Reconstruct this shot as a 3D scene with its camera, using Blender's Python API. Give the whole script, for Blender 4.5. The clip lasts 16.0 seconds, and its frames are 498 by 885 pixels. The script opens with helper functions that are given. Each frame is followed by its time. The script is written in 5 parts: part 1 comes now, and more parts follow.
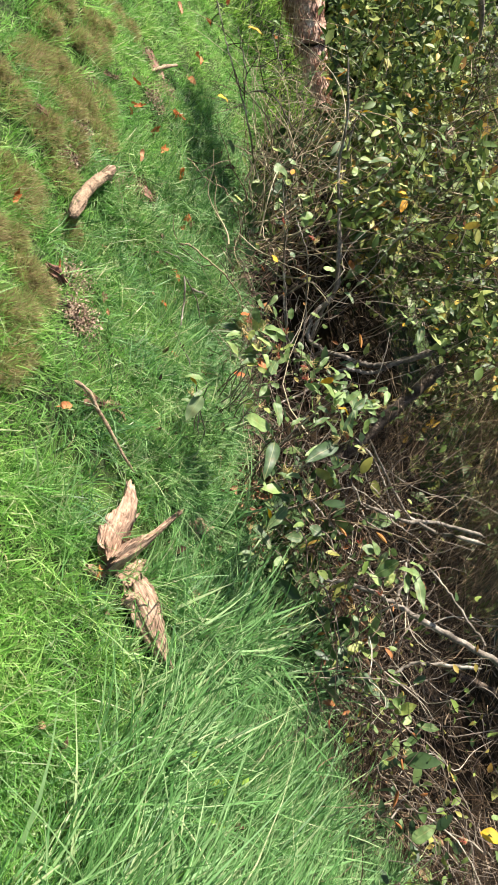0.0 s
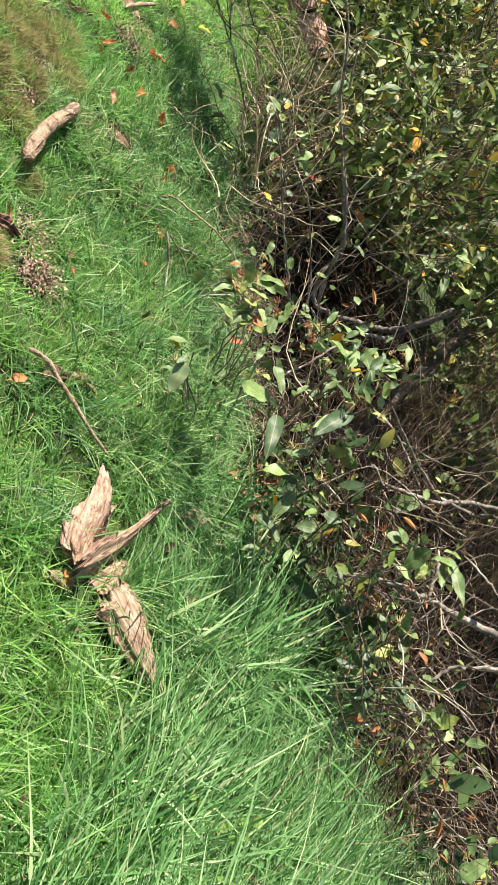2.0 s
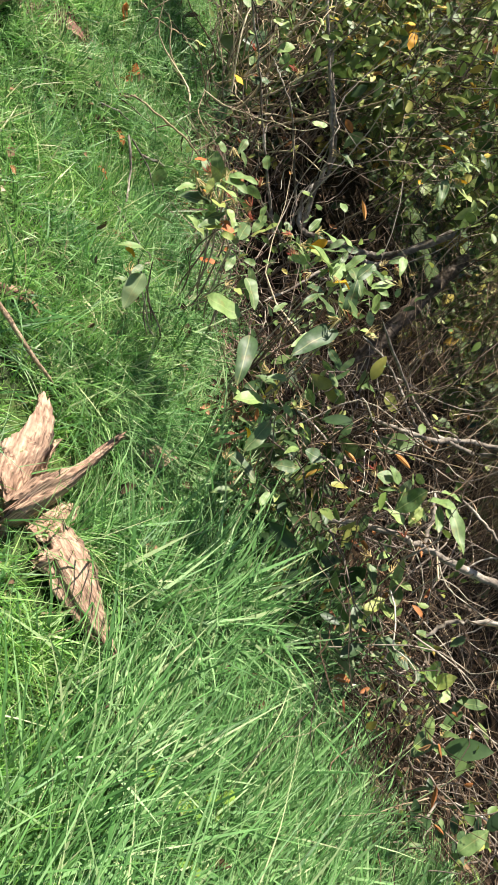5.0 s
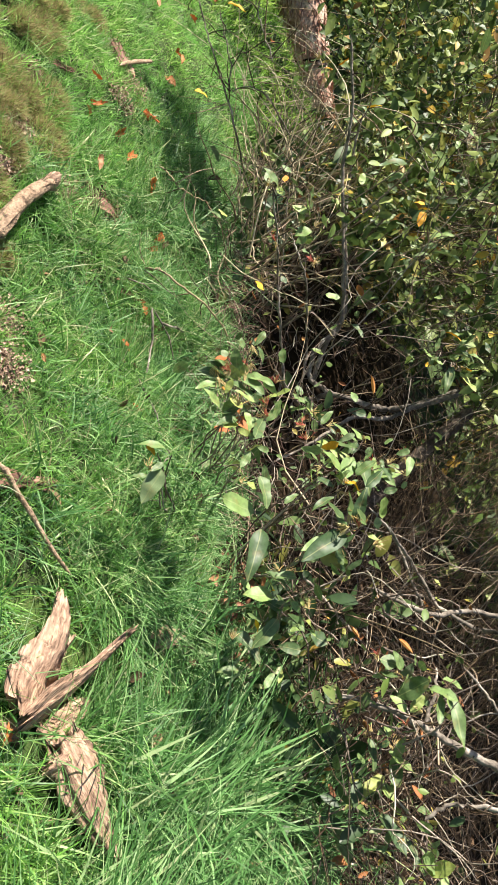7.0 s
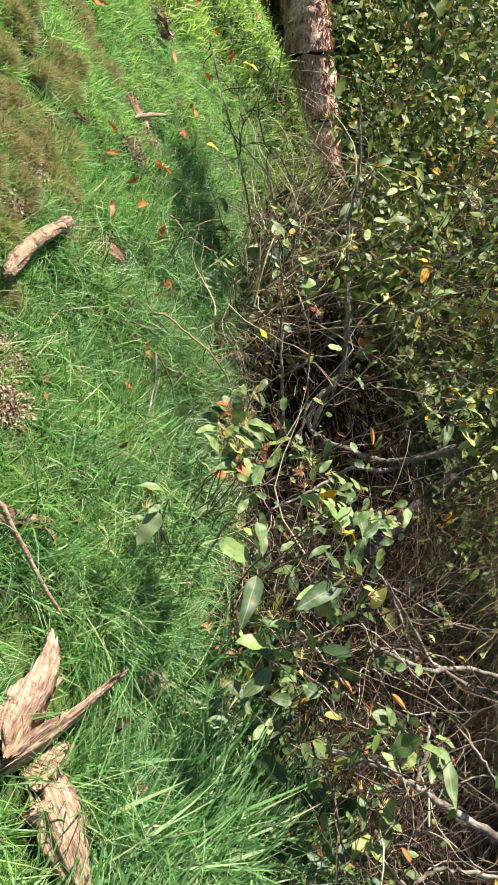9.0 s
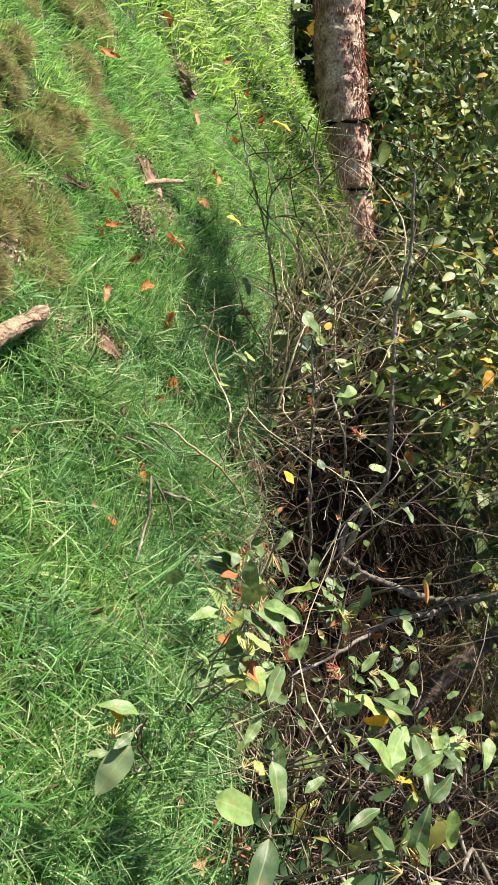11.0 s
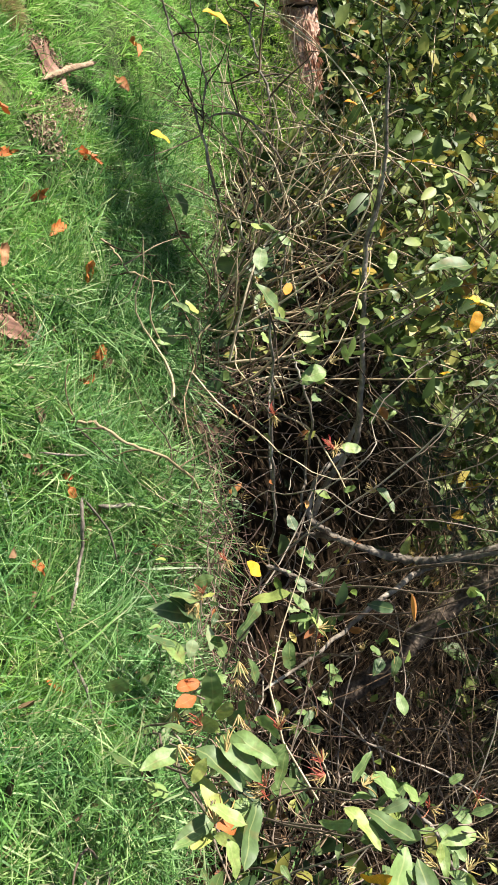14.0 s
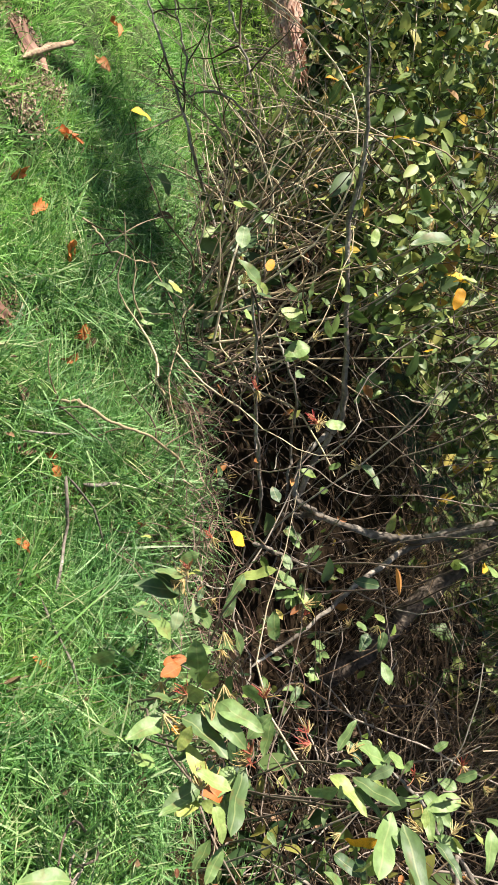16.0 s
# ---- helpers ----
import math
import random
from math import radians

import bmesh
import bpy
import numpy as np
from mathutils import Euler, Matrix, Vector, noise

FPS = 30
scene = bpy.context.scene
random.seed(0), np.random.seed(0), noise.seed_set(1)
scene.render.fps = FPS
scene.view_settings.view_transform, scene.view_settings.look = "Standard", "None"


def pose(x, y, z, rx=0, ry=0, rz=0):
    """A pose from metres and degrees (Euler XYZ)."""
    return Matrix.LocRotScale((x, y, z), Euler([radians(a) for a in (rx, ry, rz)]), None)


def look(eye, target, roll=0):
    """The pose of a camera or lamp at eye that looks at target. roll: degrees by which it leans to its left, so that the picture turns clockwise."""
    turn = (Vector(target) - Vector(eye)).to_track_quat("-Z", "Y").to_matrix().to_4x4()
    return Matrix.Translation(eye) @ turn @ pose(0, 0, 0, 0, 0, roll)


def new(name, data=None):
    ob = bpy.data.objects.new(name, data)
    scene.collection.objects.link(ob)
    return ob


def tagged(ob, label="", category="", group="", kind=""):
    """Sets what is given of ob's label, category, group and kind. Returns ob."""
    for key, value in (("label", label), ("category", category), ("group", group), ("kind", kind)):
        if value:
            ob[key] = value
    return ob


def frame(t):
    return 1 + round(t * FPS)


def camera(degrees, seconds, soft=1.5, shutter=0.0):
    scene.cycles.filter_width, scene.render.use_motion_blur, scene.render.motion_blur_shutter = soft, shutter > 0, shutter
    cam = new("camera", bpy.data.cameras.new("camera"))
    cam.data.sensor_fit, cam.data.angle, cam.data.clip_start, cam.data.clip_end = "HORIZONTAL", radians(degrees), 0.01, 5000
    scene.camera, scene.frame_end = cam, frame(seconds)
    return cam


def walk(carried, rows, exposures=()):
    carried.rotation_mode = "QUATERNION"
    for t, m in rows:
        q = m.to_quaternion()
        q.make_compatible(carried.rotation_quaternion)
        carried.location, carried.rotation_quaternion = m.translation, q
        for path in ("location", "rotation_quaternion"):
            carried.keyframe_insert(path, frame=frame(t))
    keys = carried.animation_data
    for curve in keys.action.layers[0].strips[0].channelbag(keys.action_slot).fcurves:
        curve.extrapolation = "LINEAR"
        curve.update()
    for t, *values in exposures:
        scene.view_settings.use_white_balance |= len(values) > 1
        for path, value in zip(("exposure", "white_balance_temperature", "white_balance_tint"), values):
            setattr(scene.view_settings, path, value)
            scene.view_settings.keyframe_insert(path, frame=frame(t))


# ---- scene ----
cam = camera(34.9, 16.0, soft=1.6)
PATH = [
    (0, (-0.000, 0.000, 0.777), (-0.018, 1.821, -0.050), 69.9),
    (0.5, (0.054, 0.056, 0.751), (0.106, 1.890, -0.046), 71.5),
    (1, (0.075, 0.089, 0.732), (0.155, 1.914, -0.082), 71.6),
    (1.5, (0.050, 0.156, 0.713), (0.066, 1.965, -0.139), 68.1),
    (2, (0.034, 0.217, 0.695), (0.020, 2.020, -0.173), 67.4),
    (2.5, (0.043, 0.282, 0.675), (0.073, 2.078, -0.203), 69.6),
    (3, (0.081, 0.333, 0.654), (0.196, 2.145, -0.185), 72.2),
    (3.1, (0.076, 0.335, 0.653), (0.235, 2.149, -0.175), 73.5),
    (3.5, (0.112, 0.353, 0.631), (0.390, 2.135, -0.232), 72.8),
    (4, (0.120, 0.357, 0.619), (0.497, 2.097, -0.292), 72.6),
    (4.5, (0.113, 0.361, 0.622), (0.422, 2.112, -0.294), 71.9),
    (5, (0.084, 0.364, 0.640), (0.175, 2.152, -0.252), 68.5),
    (5.2, (0.068, 0.365, 0.644), (0.096, 2.143, -0.273), 67.6),
    (7.3, (-0.075, 0.347, 0.700), (-0.208, 2.182, -0.085), 68.6),
    (7.5, (-0.076, 0.348, 0.699), (-0.246, 2.194, -0.050), 69.1),
    (8, (-0.075, 0.350, 0.698), (-0.303, 2.201, -0.027), 69.9),
    (8.5, (-0.060, 0.347, 0.695), (-0.302, 2.190, -0.043), 69.3),
    (9, (-0.064, 0.345, 0.695), (-0.261, 2.174, -0.090), 69.0),
    (9.5, (-0.075, 0.360, 0.683), (-0.298, 2.169, -0.140), 69.1),
    (10, (-0.107, 0.451, 0.656), (-0.426, 2.257, -0.142), 69.0),
    (10.2, (-0.126, 0.489, 0.649), (-0.495, 2.294, -0.130), 68.8),
    (12.3, (-0.405, 0.818, 0.590), (-0.522, 2.621, -0.267), 67.8),
    (12.5, (-0.436, 0.836, 0.598), (-0.492, 2.639, -0.265), 67.6),
    (13, (-0.473, 0.849, 0.604), (-0.531, 2.667, -0.228), 68.0),
    (13.5, (-0.467, 0.837, 0.607), (-0.491, 2.660, -0.215), 69.8),
    (14, (-0.443, 0.831, 0.607), (-0.355, 2.655, -0.210), 71.1),
    (14.5, (-0.425, 0.824, 0.602), (-0.280, 2.639, -0.224), 72.1),
    (15, (-0.420, 0.823, 0.603), (-0.272, 2.636, -0.229), 72.1),
    (15.5, (-0.429, 0.828, 0.605), (-0.301, 2.649, -0.213), 71.7),
    (16, (-0.426, 0.829, 0.607), (-0.305, 2.658, -0.192), 70.9),
]
walk(cam, [(t, look(eye, target, roll)) for t, eye, target, roll in PATH])

# ---- world, sun, exposure ----
SUN_DIR = Vector((-0.58, 0.02, 0.82)).normalized()
world = bpy.data.worlds.new("sky")
scene.world = world
world.use_nodes = True
wn = world.node_tree.nodes
sky = wn.new("ShaderNodeTexSky")
sky.sky_type, sky.sun_disc = "NISHITA", False
sky.sun_elevation = math.asin(SUN_DIR.z)
sky.sun_rotation = math.atan2(SUN_DIR.x, SUN_DIR.y)
world.node_tree.links.new(sky.outputs[0], wn["Background"].inputs[0])
wn["Background"].inputs[1].default_value = 0.05
sun_data = bpy.data.lights.new("sun", "SUN")
sun_data.energy, sun_data.angle, sun_data.color = 5.0, radians(0.5), (1.0, 0.94, 0.82)
sun = new("sun", sun_data)
sun.rotation_mode = "QUATERNION"
sun.rotation_quaternion = SUN_DIR.to_track_quat("Z", "Y")
sun.location = SUN_DIR * 20
scene.view_settings.exposure = 1.25


# ---- materials ----
def material(name, ramp, rough=0.6, source="island", scale=8.0, stretch=(1, 1, 1), grain=0.35, bump=0.0, bump_scale=60.0,
             translucent=0.0, specular=0.4, coat=0.0, patch=None):
    """A procedural surface: colour from ramp stops by island, object or noise, darkened and lightened by a fine grain."""
    m = bpy.data.materials.new(name)
    m.use_nodes = True
    nt = m.node_tree
    N, L = nt.nodes, nt.links
    bsdf = N["Principled BSDF"]
    bsdf.inputs["Roughness"].default_value = rough
    bsdf.inputs["Specular IOR Level"].default_value = specular
    bsdf.inputs["Coat Weight"].default_value = coat
    tex = N.new("ShaderNodeTexCoord")
    mp = N.new("ShaderNodeMapping")
    mp.inputs["Scale"].default_value = stretch
    L.new(tex.outputs["Object"], mp.inputs[0])
    noise_a = N.new("ShaderNodeTexNoise")
    noise_a.inputs["Scale"].default_value, noise_a.inputs["Detail"].default_value = scale, 5
    L.new(mp.outputs[0], noise_a.inputs["Vector"])
    cr = N.new("ShaderNodeValToRGB")
    while len(cr.color_ramp.elements) < len(ramp):
        cr.color_ramp.elements.new(0.5)
    for e, (p, c) in zip(cr.color_ramp.elements, ramp):
        e.position, e.color = p, (*c, 1)
    if source == "island":
        L.new(N.new("ShaderNodeNewGeometry").outputs["Random Per Island"], cr.inputs[0])
    elif source == "object":
        L.new(N.new("ShaderNodeObjectInfo").outputs["Random"], cr.inputs[0])
    else:
        L.new(noise_a.outputs["Fac"], cr.inputs[0])
    noise_b = N.new("ShaderNodeTexNoise")
    noise_b.inputs["Scale"].default_value, noise_b.inputs["Detail"].default_value = bump_scale, 4
    L.new(mp.outputs[0], noise_b.inputs["Vector"])
    mr = N.new("ShaderNodeMapRange")
    mr.inputs["From Min"].default_value, mr.inputs["From Max"].default_value = 0.3, 0.7
    mr.inputs["To Min"].default_value, mr.inputs["To Max"].default_value = 1 - grain, 1 + grain
    L.new(noise_b.outputs["Fac"], mr.inputs[0])
    mul = N.new("ShaderNodeVectorMath")
    mul.operation = "SCALE"
    colour = cr.outputs[0]
    if patch:
        patchy = N.new("ShaderNodeTexNoise")
        patchy.inputs["Scale"].default_value, patchy.inputs["Detail"].default_value = patch[1], 3
        L.new(tex.outputs["Object"], patchy.inputs["Vector"])
        pr = N.new("ShaderNodeMapRange")
        pr.inputs["From Min"].default_value, pr.inputs["From Max"].default_value, pr.inputs["To Max"].default_value = 0.42, 0.62, patch[2]
        L.new(patchy.outputs["Fac"], pr.inputs[0])
        pm = N.new("ShaderNodeMix")
        pm.data_type, pm.blend_type = "RGBA", "MULTIPLY"
        pm.inputs[7].default_value = (*patch[0], 1)
        L.new(pr.outputs[0], pm.inputs[0])
        L.new(colour, pm.inputs[6])
        colour = pm.outputs[2]
    L.new(colour, mul.inputs[0])
    L.new(mr.outputs[0], mul.inputs["Scale"])
    L.new(mul.outputs[0], bsdf.inputs["Base Color"])
    if bump:
        bp = N.new("ShaderNodeBump")
        bp.inputs["Strength"].default_value, bp.inputs["Distance"].default_value = bump, 0.004
        L.new(noise_b.outputs["Fac"], bp.inputs["Height"])
        L.new(bp.outputs[0], bsdf.inputs["Normal"])
    if translucent:
        tr = N.new("ShaderNodeBsdfTranslucent")
        L.new(mul.outputs[0], tr.inputs[0])
        mix = N.new("ShaderNodeMixShader")
        mix.inputs[0].default_value = translucent
        L.new(bsdf.outputs[0], mix.inputs[1])
        L.new(tr.outputs[0], mix.inputs[2])
        L.new(mix.outputs[0], N["Material Output"].inputs["Surface"])
    return m


def leaf_look(m, rib=0.3, spots=0.5):
    """Adds a paler midrib and brownish blotches to the leaf material m, whose leaves are 1 long along their own y."""
    nt = m.node_tree
    N, L = nt.nodes, nt.links
    mul = next(n for n in N if n.type == "VECT_MATH")
    tex = next(n for n in N if n.type == "TEX_COORD")
    sep = N.new("ShaderNodeSeparateXYZ")
    L.new(tex.outputs["Object"], sep.inputs[0])
    ab = N.new("ShaderNodeMath")
    ab.operation = "ABSOLUTE"
    L.new(sep.outputs[0], ab.inputs[0])
    rb = N.new("ShaderNodeMapRange")
    rb.inputs["From Min"].default_value, rb.inputs["From Max"].default_value = 0.004, 0.02
    rb.inputs["To Min"].default_value, rb.inputs["To Max"].default_value = rib, 0.0
    L.new(ab.outputs[0], rb.inputs[0])
    shift = N.new("ShaderNodeVectorMath")
    shift.operation = "ADD"
    info = N.new("ShaderNodeObjectInfo")
    L.new(tex.outputs["Object"], shift.inputs[0])
    L.new(info.outputs["Location"], shift.inputs[1])
    blot = N.new("ShaderNodeTexNoise")
    blot.inputs["Scale"].default_value, blot.inputs["Detail"].default_value = 3.5, 6
    L.new(shift.outputs[0], blot.inputs["Vector"])
    br = N.new("ShaderNodeMapRange")
    br.inputs["From Min"].default_value, br.inputs["From Max"].default_value = 0.56, 0.7
    br.inputs["To Max"].default_value = spots
    L.new(blot.outputs["Fac"], br.inputs[0])
    mix_a, mix_b = N.new("ShaderNodeMix"), N.new("ShaderNodeMix")
    for mx, c in ((mix_a, (0.36, 0.38, 0.16, 1)), (mix_b, (0.2, 0.12, 0.04, 1))):
        mx.data_type = "RGBA"
        mx.inputs[7].default_value = c
    L.new(rb.outputs[0], mix_a.inputs[0])
    L.new(mul.outputs[0], mix_a.inputs[6])
    L.new(br.outputs[0], mix_b.inputs[0])
    L.new(mix_a.outputs[2], mix_b.inputs[6])
    for link in list(mul.outputs[0].links):
        if link.to_node != mix_a:
            L.new(mix_b.outputs[2], link.to_socket)
    return m


# soil albedo pushed near black, so the hedge's shade is in the colour
M_SOIL = material("shade_darkened_leaf_mould", [(0.3, (0.009, 0.006, 0.003)), (0.55, (0.018, 0.011, 0.006)), (0.75, (0.04, 0.026, 0.014))],
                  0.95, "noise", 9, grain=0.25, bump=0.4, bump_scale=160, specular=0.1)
M_TURF = material("mossy_turf", [(0.3, (0.016, 0.02, 0.006)), (0.5, (0.032, 0.055, 0.011)), (0.65, (0.055, 0.095, 0.017)), (0.78, (0.11, 0.085, 0.045))], 0.9, "noise", 7, grain=0.45, bump=0.8, bump_scale=90)
M_GRASS = material("lawn_grass", [(0.0, (0.08, 0.17, 0.022)), (0.4, (0.3, 0.52, 0.07)), (0.85, (0.57, 0.75, 0.165)), (1.0, (0.74, 0.68, 0.38))],
                   0.42, grain=0.25, bump_scale=25, translucent=0.58, specular=0.45, patch=((0.42, 0.66, 0.88), 5, 0.45))
M_LAWN = material("foreground_grass", [(0.0, (0.065, 0.16, 0.03)), (0.4, (0.225, 0.475, 0.085)), (0.85, (0.45, 0.7, 0.2)), (1.0, (0.7, 0.66, 0.4))],
                  0.42, grain=0.25, bump_scale=25, translucent=0.55, specular=0.45, patch=((0.42, 0.66, 0.88), 5, 0.4))
M_LONG = material("long_grass", [(0.0, (0.05, 0.14, 0.035)), (0.5, (0.14, 0.31, 0.09)), (0.85, (0.3, 0.48, 0.2)), (1.0, (0.5, 0.55, 0.3))],
                  0.5, grain=0.2, bump_scale=25, translucent=0.38, specular=0.4)
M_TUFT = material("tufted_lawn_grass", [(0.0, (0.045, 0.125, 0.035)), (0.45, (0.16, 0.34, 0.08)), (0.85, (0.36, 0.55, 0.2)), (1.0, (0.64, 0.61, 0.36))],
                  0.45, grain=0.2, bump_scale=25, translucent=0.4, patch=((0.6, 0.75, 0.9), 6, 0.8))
M_MOSS = material("dry_brown_grass", [(0.0, (0.12, 0.085, 0.04)), (0.3, (0.34, 0.25, 0.12)), (0.6, (0.6, 0.47, 0.27)), (0.68, (0.22, 0.29, 0.08)), (1.0, (0.44, 0.54, 0.18))], 0.7, grain=0.3, translucent=0.5)
M_LEAF = material("leathery_leaf", [(0.0, (0.05, 0.095, 0.035)), (0.35, (0.105, 0.165, 0.055)), (0.65, (0.17, 0.26, 0.085)), (0.88, (0.235, 0.33, 0.1)), (1.0, (0.33, 0.36, 0.09))],
                  0.52, "object", grain=0.2, bump=0.12, bump_scale=9, translucent=0.2, specular=0.5)
M_FOLIAGE = material("hedge_leaf", [(0.0, (0.035, 0.065, 0.016)), (0.35, (0.09, 0.145, 0.036)), (0.65, (0.2, 0.265, 0.075)), (0.9, (0.34, 0.37, 0.11)), (0.965, (0.5, 0.32, 0.05)), (1.0, (0.28, 0.14, 0.06))],
                     0.5, grain=0.25, bump_scale=60, translucent=0.25, specular=0.4)
M_ORANGE = material("orange_dead_leaf", [(0.0, (0.42, 0.1, 0.025)), (0.55, (0.5, 0.16, 0.04)), (1.0, (0.4, 0.19, 0.09))], 0.6, "object", grain=0.3, bump=0.2, bump_scale=60, translucent=0.15)
M_YELLOW = material("yellowed_leaf", [(0.0, (0.58, 0.36, 0.02)), (0.6, (0.55, 0.29, 0.015)), (1.0, (0.52, 0.2, 0.01))], 0.65, "object", grain=0.25, bump_scale=50, translucent=0.15)
M_LITTER = material("brown_leaf_litter", [(0.0, (0.04, 0.024, 0.013)), (0.6, (0.13, 0.075, 0.04)), (1.0, (0.3, 0.18, 0.1))], 0.75, grain=0.3)
M_TWIG = material("dead_twig", [(0.0, (0.02, 0.012, 0.007)), (0.55, (0.055, 0.034, 0.02)), (0.82, (0.16, 0.1, 0.06)), (1.0, (0.5, 0.39, 0.27))], 0.7, grain=0.3, bump=0.3)
M_BARK = material("grey_bark", [(0.3, (0.085, 0.068, 0.055)), (0.5, (0.2, 0.165, 0.135)), (0.7, (0.42, 0.37, 0.32))], 0.8, "noise", 30, (1, 1, 1), 0.4, 0.7, 160)
M_STEM = material("dark_brown_bark", [(0.3, (0.035, 0.025, 0.018)), (0.5, (0.1, 0.072, 0.054)), (0.7, (0.2, 0.155, 0.12))], 0.8, "noise", 40, (1, 1, 1), 0.4, 0.8, 160)
M_THIN = material("thin_stem_bark", [(0.0, (0.09, 0.06, 0.05)), (0.6, (0.2, 0.15, 0.12)), (1.0, (0.36, 0.3, 0.25))], 0.75, "object", grain=0.35, bump_scale=120)
M_STRAW = material("dry_straw", [(0.0, (0.18, 0.125, 0.07)), (1.0, (0.46, 0.36, 0.22))], 0.6, grain=0.2)
M_WOOD = material("weathered_rotten_wood", [(0.28, (0.07, 0.04, 0.026)), (0.36, (0.23, 0.14, 0.095)), (0.5, (0.36, 0.23, 0.16)), (0.7, (0.5, 0.345, 0.245))], 0.85, "noise", 130, (0.2, 1, 1), 0.3, 1.0, 260)
M_PALE = material("barkless_branch_wood", [(0.33, (0.11, 0.07, 0.045)), (0.42, (0.28, 0.185, 0.12)), (0.7, (0.41, 0.29, 0.2))], 0.8, "noise", 60, (1, 1, 1), 0.4, 1.0, 220)
M_CHIP = material("red_brown_bark_chip", [(0.35, (0.07, 0.035, 0.025)), (0.5, (0.2, 0.1, 0.07)), (0.7, (0.34, 0.21, 0.16))], 0.85, "noise", 40, (0.3, 1, 1), 0.4, 0.9, 120)
M_LOG = material("reddish_flaking_bark", [(0.3, (0.2, 0.1, 0.07)), (0.45, (0.5, 0.3, 0.22)), (0.65, (0.7, 0.52, 0.4))], 0.85, "noise", 14, (1, 1, 1), 0.5, 1.0, 60)
leaf_look(M_LEAF, 0.4, 0.45)
leaf_look(M_ORANGE, 0.2, 0.6)
leaf_look(M_YELLOW, 0.05, 0.4)
M_RED = material("red_flower", [(0.0, (0.42, 0.04, 0.06)), (0.6, (0.5, 0.12, 0.08)), (1.0, (0.5, 0.28, 0.14))], 0.5, grain=0.2, translucent=0.2)
M_BUD = material("yellow_bud_stalk", [(0.0, (0.32, 0.2, 0.05)), (1.0, (0.5, 0.4, 0.2))], 0.6, grain=0.2)


# ---- mesh helpers ----
rng = np.random.default_rng(7)


def mesh_np(name, V, F, mat=None, smooth=True):
    me = bpy.data.meshes.new(name)
    V, F = np.asarray(V, np.float32), np.asarray(F, np.int32)
    me.vertices.add(len(V))
    me.vertices.foreach_set("co", V.ravel())
    k = F.shape[1]
    me.loops.add(F.size)
    me.loops.foreach_set("vertex_index", F.ravel())
    me.polygons.add(len(F))
    me.polygons.foreach_set("loop_start", np.arange(0, F.size, k, dtype=np.int32))
    me.polygons.foreach_set("loop_total", np.full(len(F), k, np.int32))
    me.polygons.foreach_set("use_smooth", np.full(len(F), smooth))
    me.update(calc_edges=True)
    if mat:
        me.materials.append(mat)
    return me


def part(name, me, parent=None, label="", kind=""):
    ob = new(name, me)
    ob.parent = parent
    return tagged(ob, label, kind=kind)


def thing(name, label, category, group="", at=(0, 0, 0), kind=""):
    ob = new(name)
    ob.location = at
    ob.empty_display_size = 0.05
    return tagged(ob, label, category, group, kind)


def spread(template, mats, places):
    """Copies of a template (V, F) under many 3 x 3 matrices and places, as one V, F."""
    V, F = template
    out = np.einsum("nij,vj->nvi", mats, V) + places[:, None, :]
    idx = F[None] + (np.arange(len(places)) * len(V))[:, None, None]
    return out.reshape(-1, 3), idx.reshape(-1, F.shape[1])


def unit(a):
    return a / np.maximum(np.linalg.norm(a, axis=-1, keepdims=True), 1e-9)


def frames(axis, normal, length, width=None):
    """Matrices whose y runs along axis, and z near normal, scaled to each length and width."""
    y = unit(axis)
    x = unit(np.cross(y, normal))
    z = np.cross(x, y)
    w = length if width is None else width
    return np.stack([x * w[:, None], y * length[:, None], z * length[:, None]], -1)


def leaf_template(rows=7, width=0.42, fold=0.12, curl=0.18, point=1.0, belly=0.45):
    """A leaf 1 long along y, its base at the origin, folded along the midrib and curling down to the tip."""
    V, F = [], []
    for i in range(rows):
        s = i / (rows - 1)
        w = width * 0.5 * (math.sin(math.pi * s ** (math.log(0.5) / math.log(belly))) ** 0.72 if 0 < s < 1 else 0.03 if s == 0 else 0.012)
        z = -curl * s * s
        V += [(-w, s, z + fold * w), (0, s, z), (w, s, z + fold * w)]
    for i in range(rows - 1):
        a = 3 * i
        F += [(a, a + 1, a + 4, a + 3), (a + 1, a + 2, a + 5, a + 4)]
    return np.array(V), np.array(F)


LEAF_OVAL = leaf_template(8, 0.46, 0.3, 0.15)
LEAF_LONG = leaf_template(8, 0.34, 0.35, 0.25)
LEAF_ROUND = leaf_template(8, 0.62, 0.3, 0.1, belly=0.5)
LEAF_CRISP = leaf_template(7, 0.4, 0.9, -0.25)
LEAF_SMALL = leaf_template(4, 0.5, 0.3, 0.2)
LEAF_FLAKE = leaf_template(4, 0.5, 0.9, -0.25)
LEAF_FAR = leaf_template(3, 0.6, 0.3, 0.2)


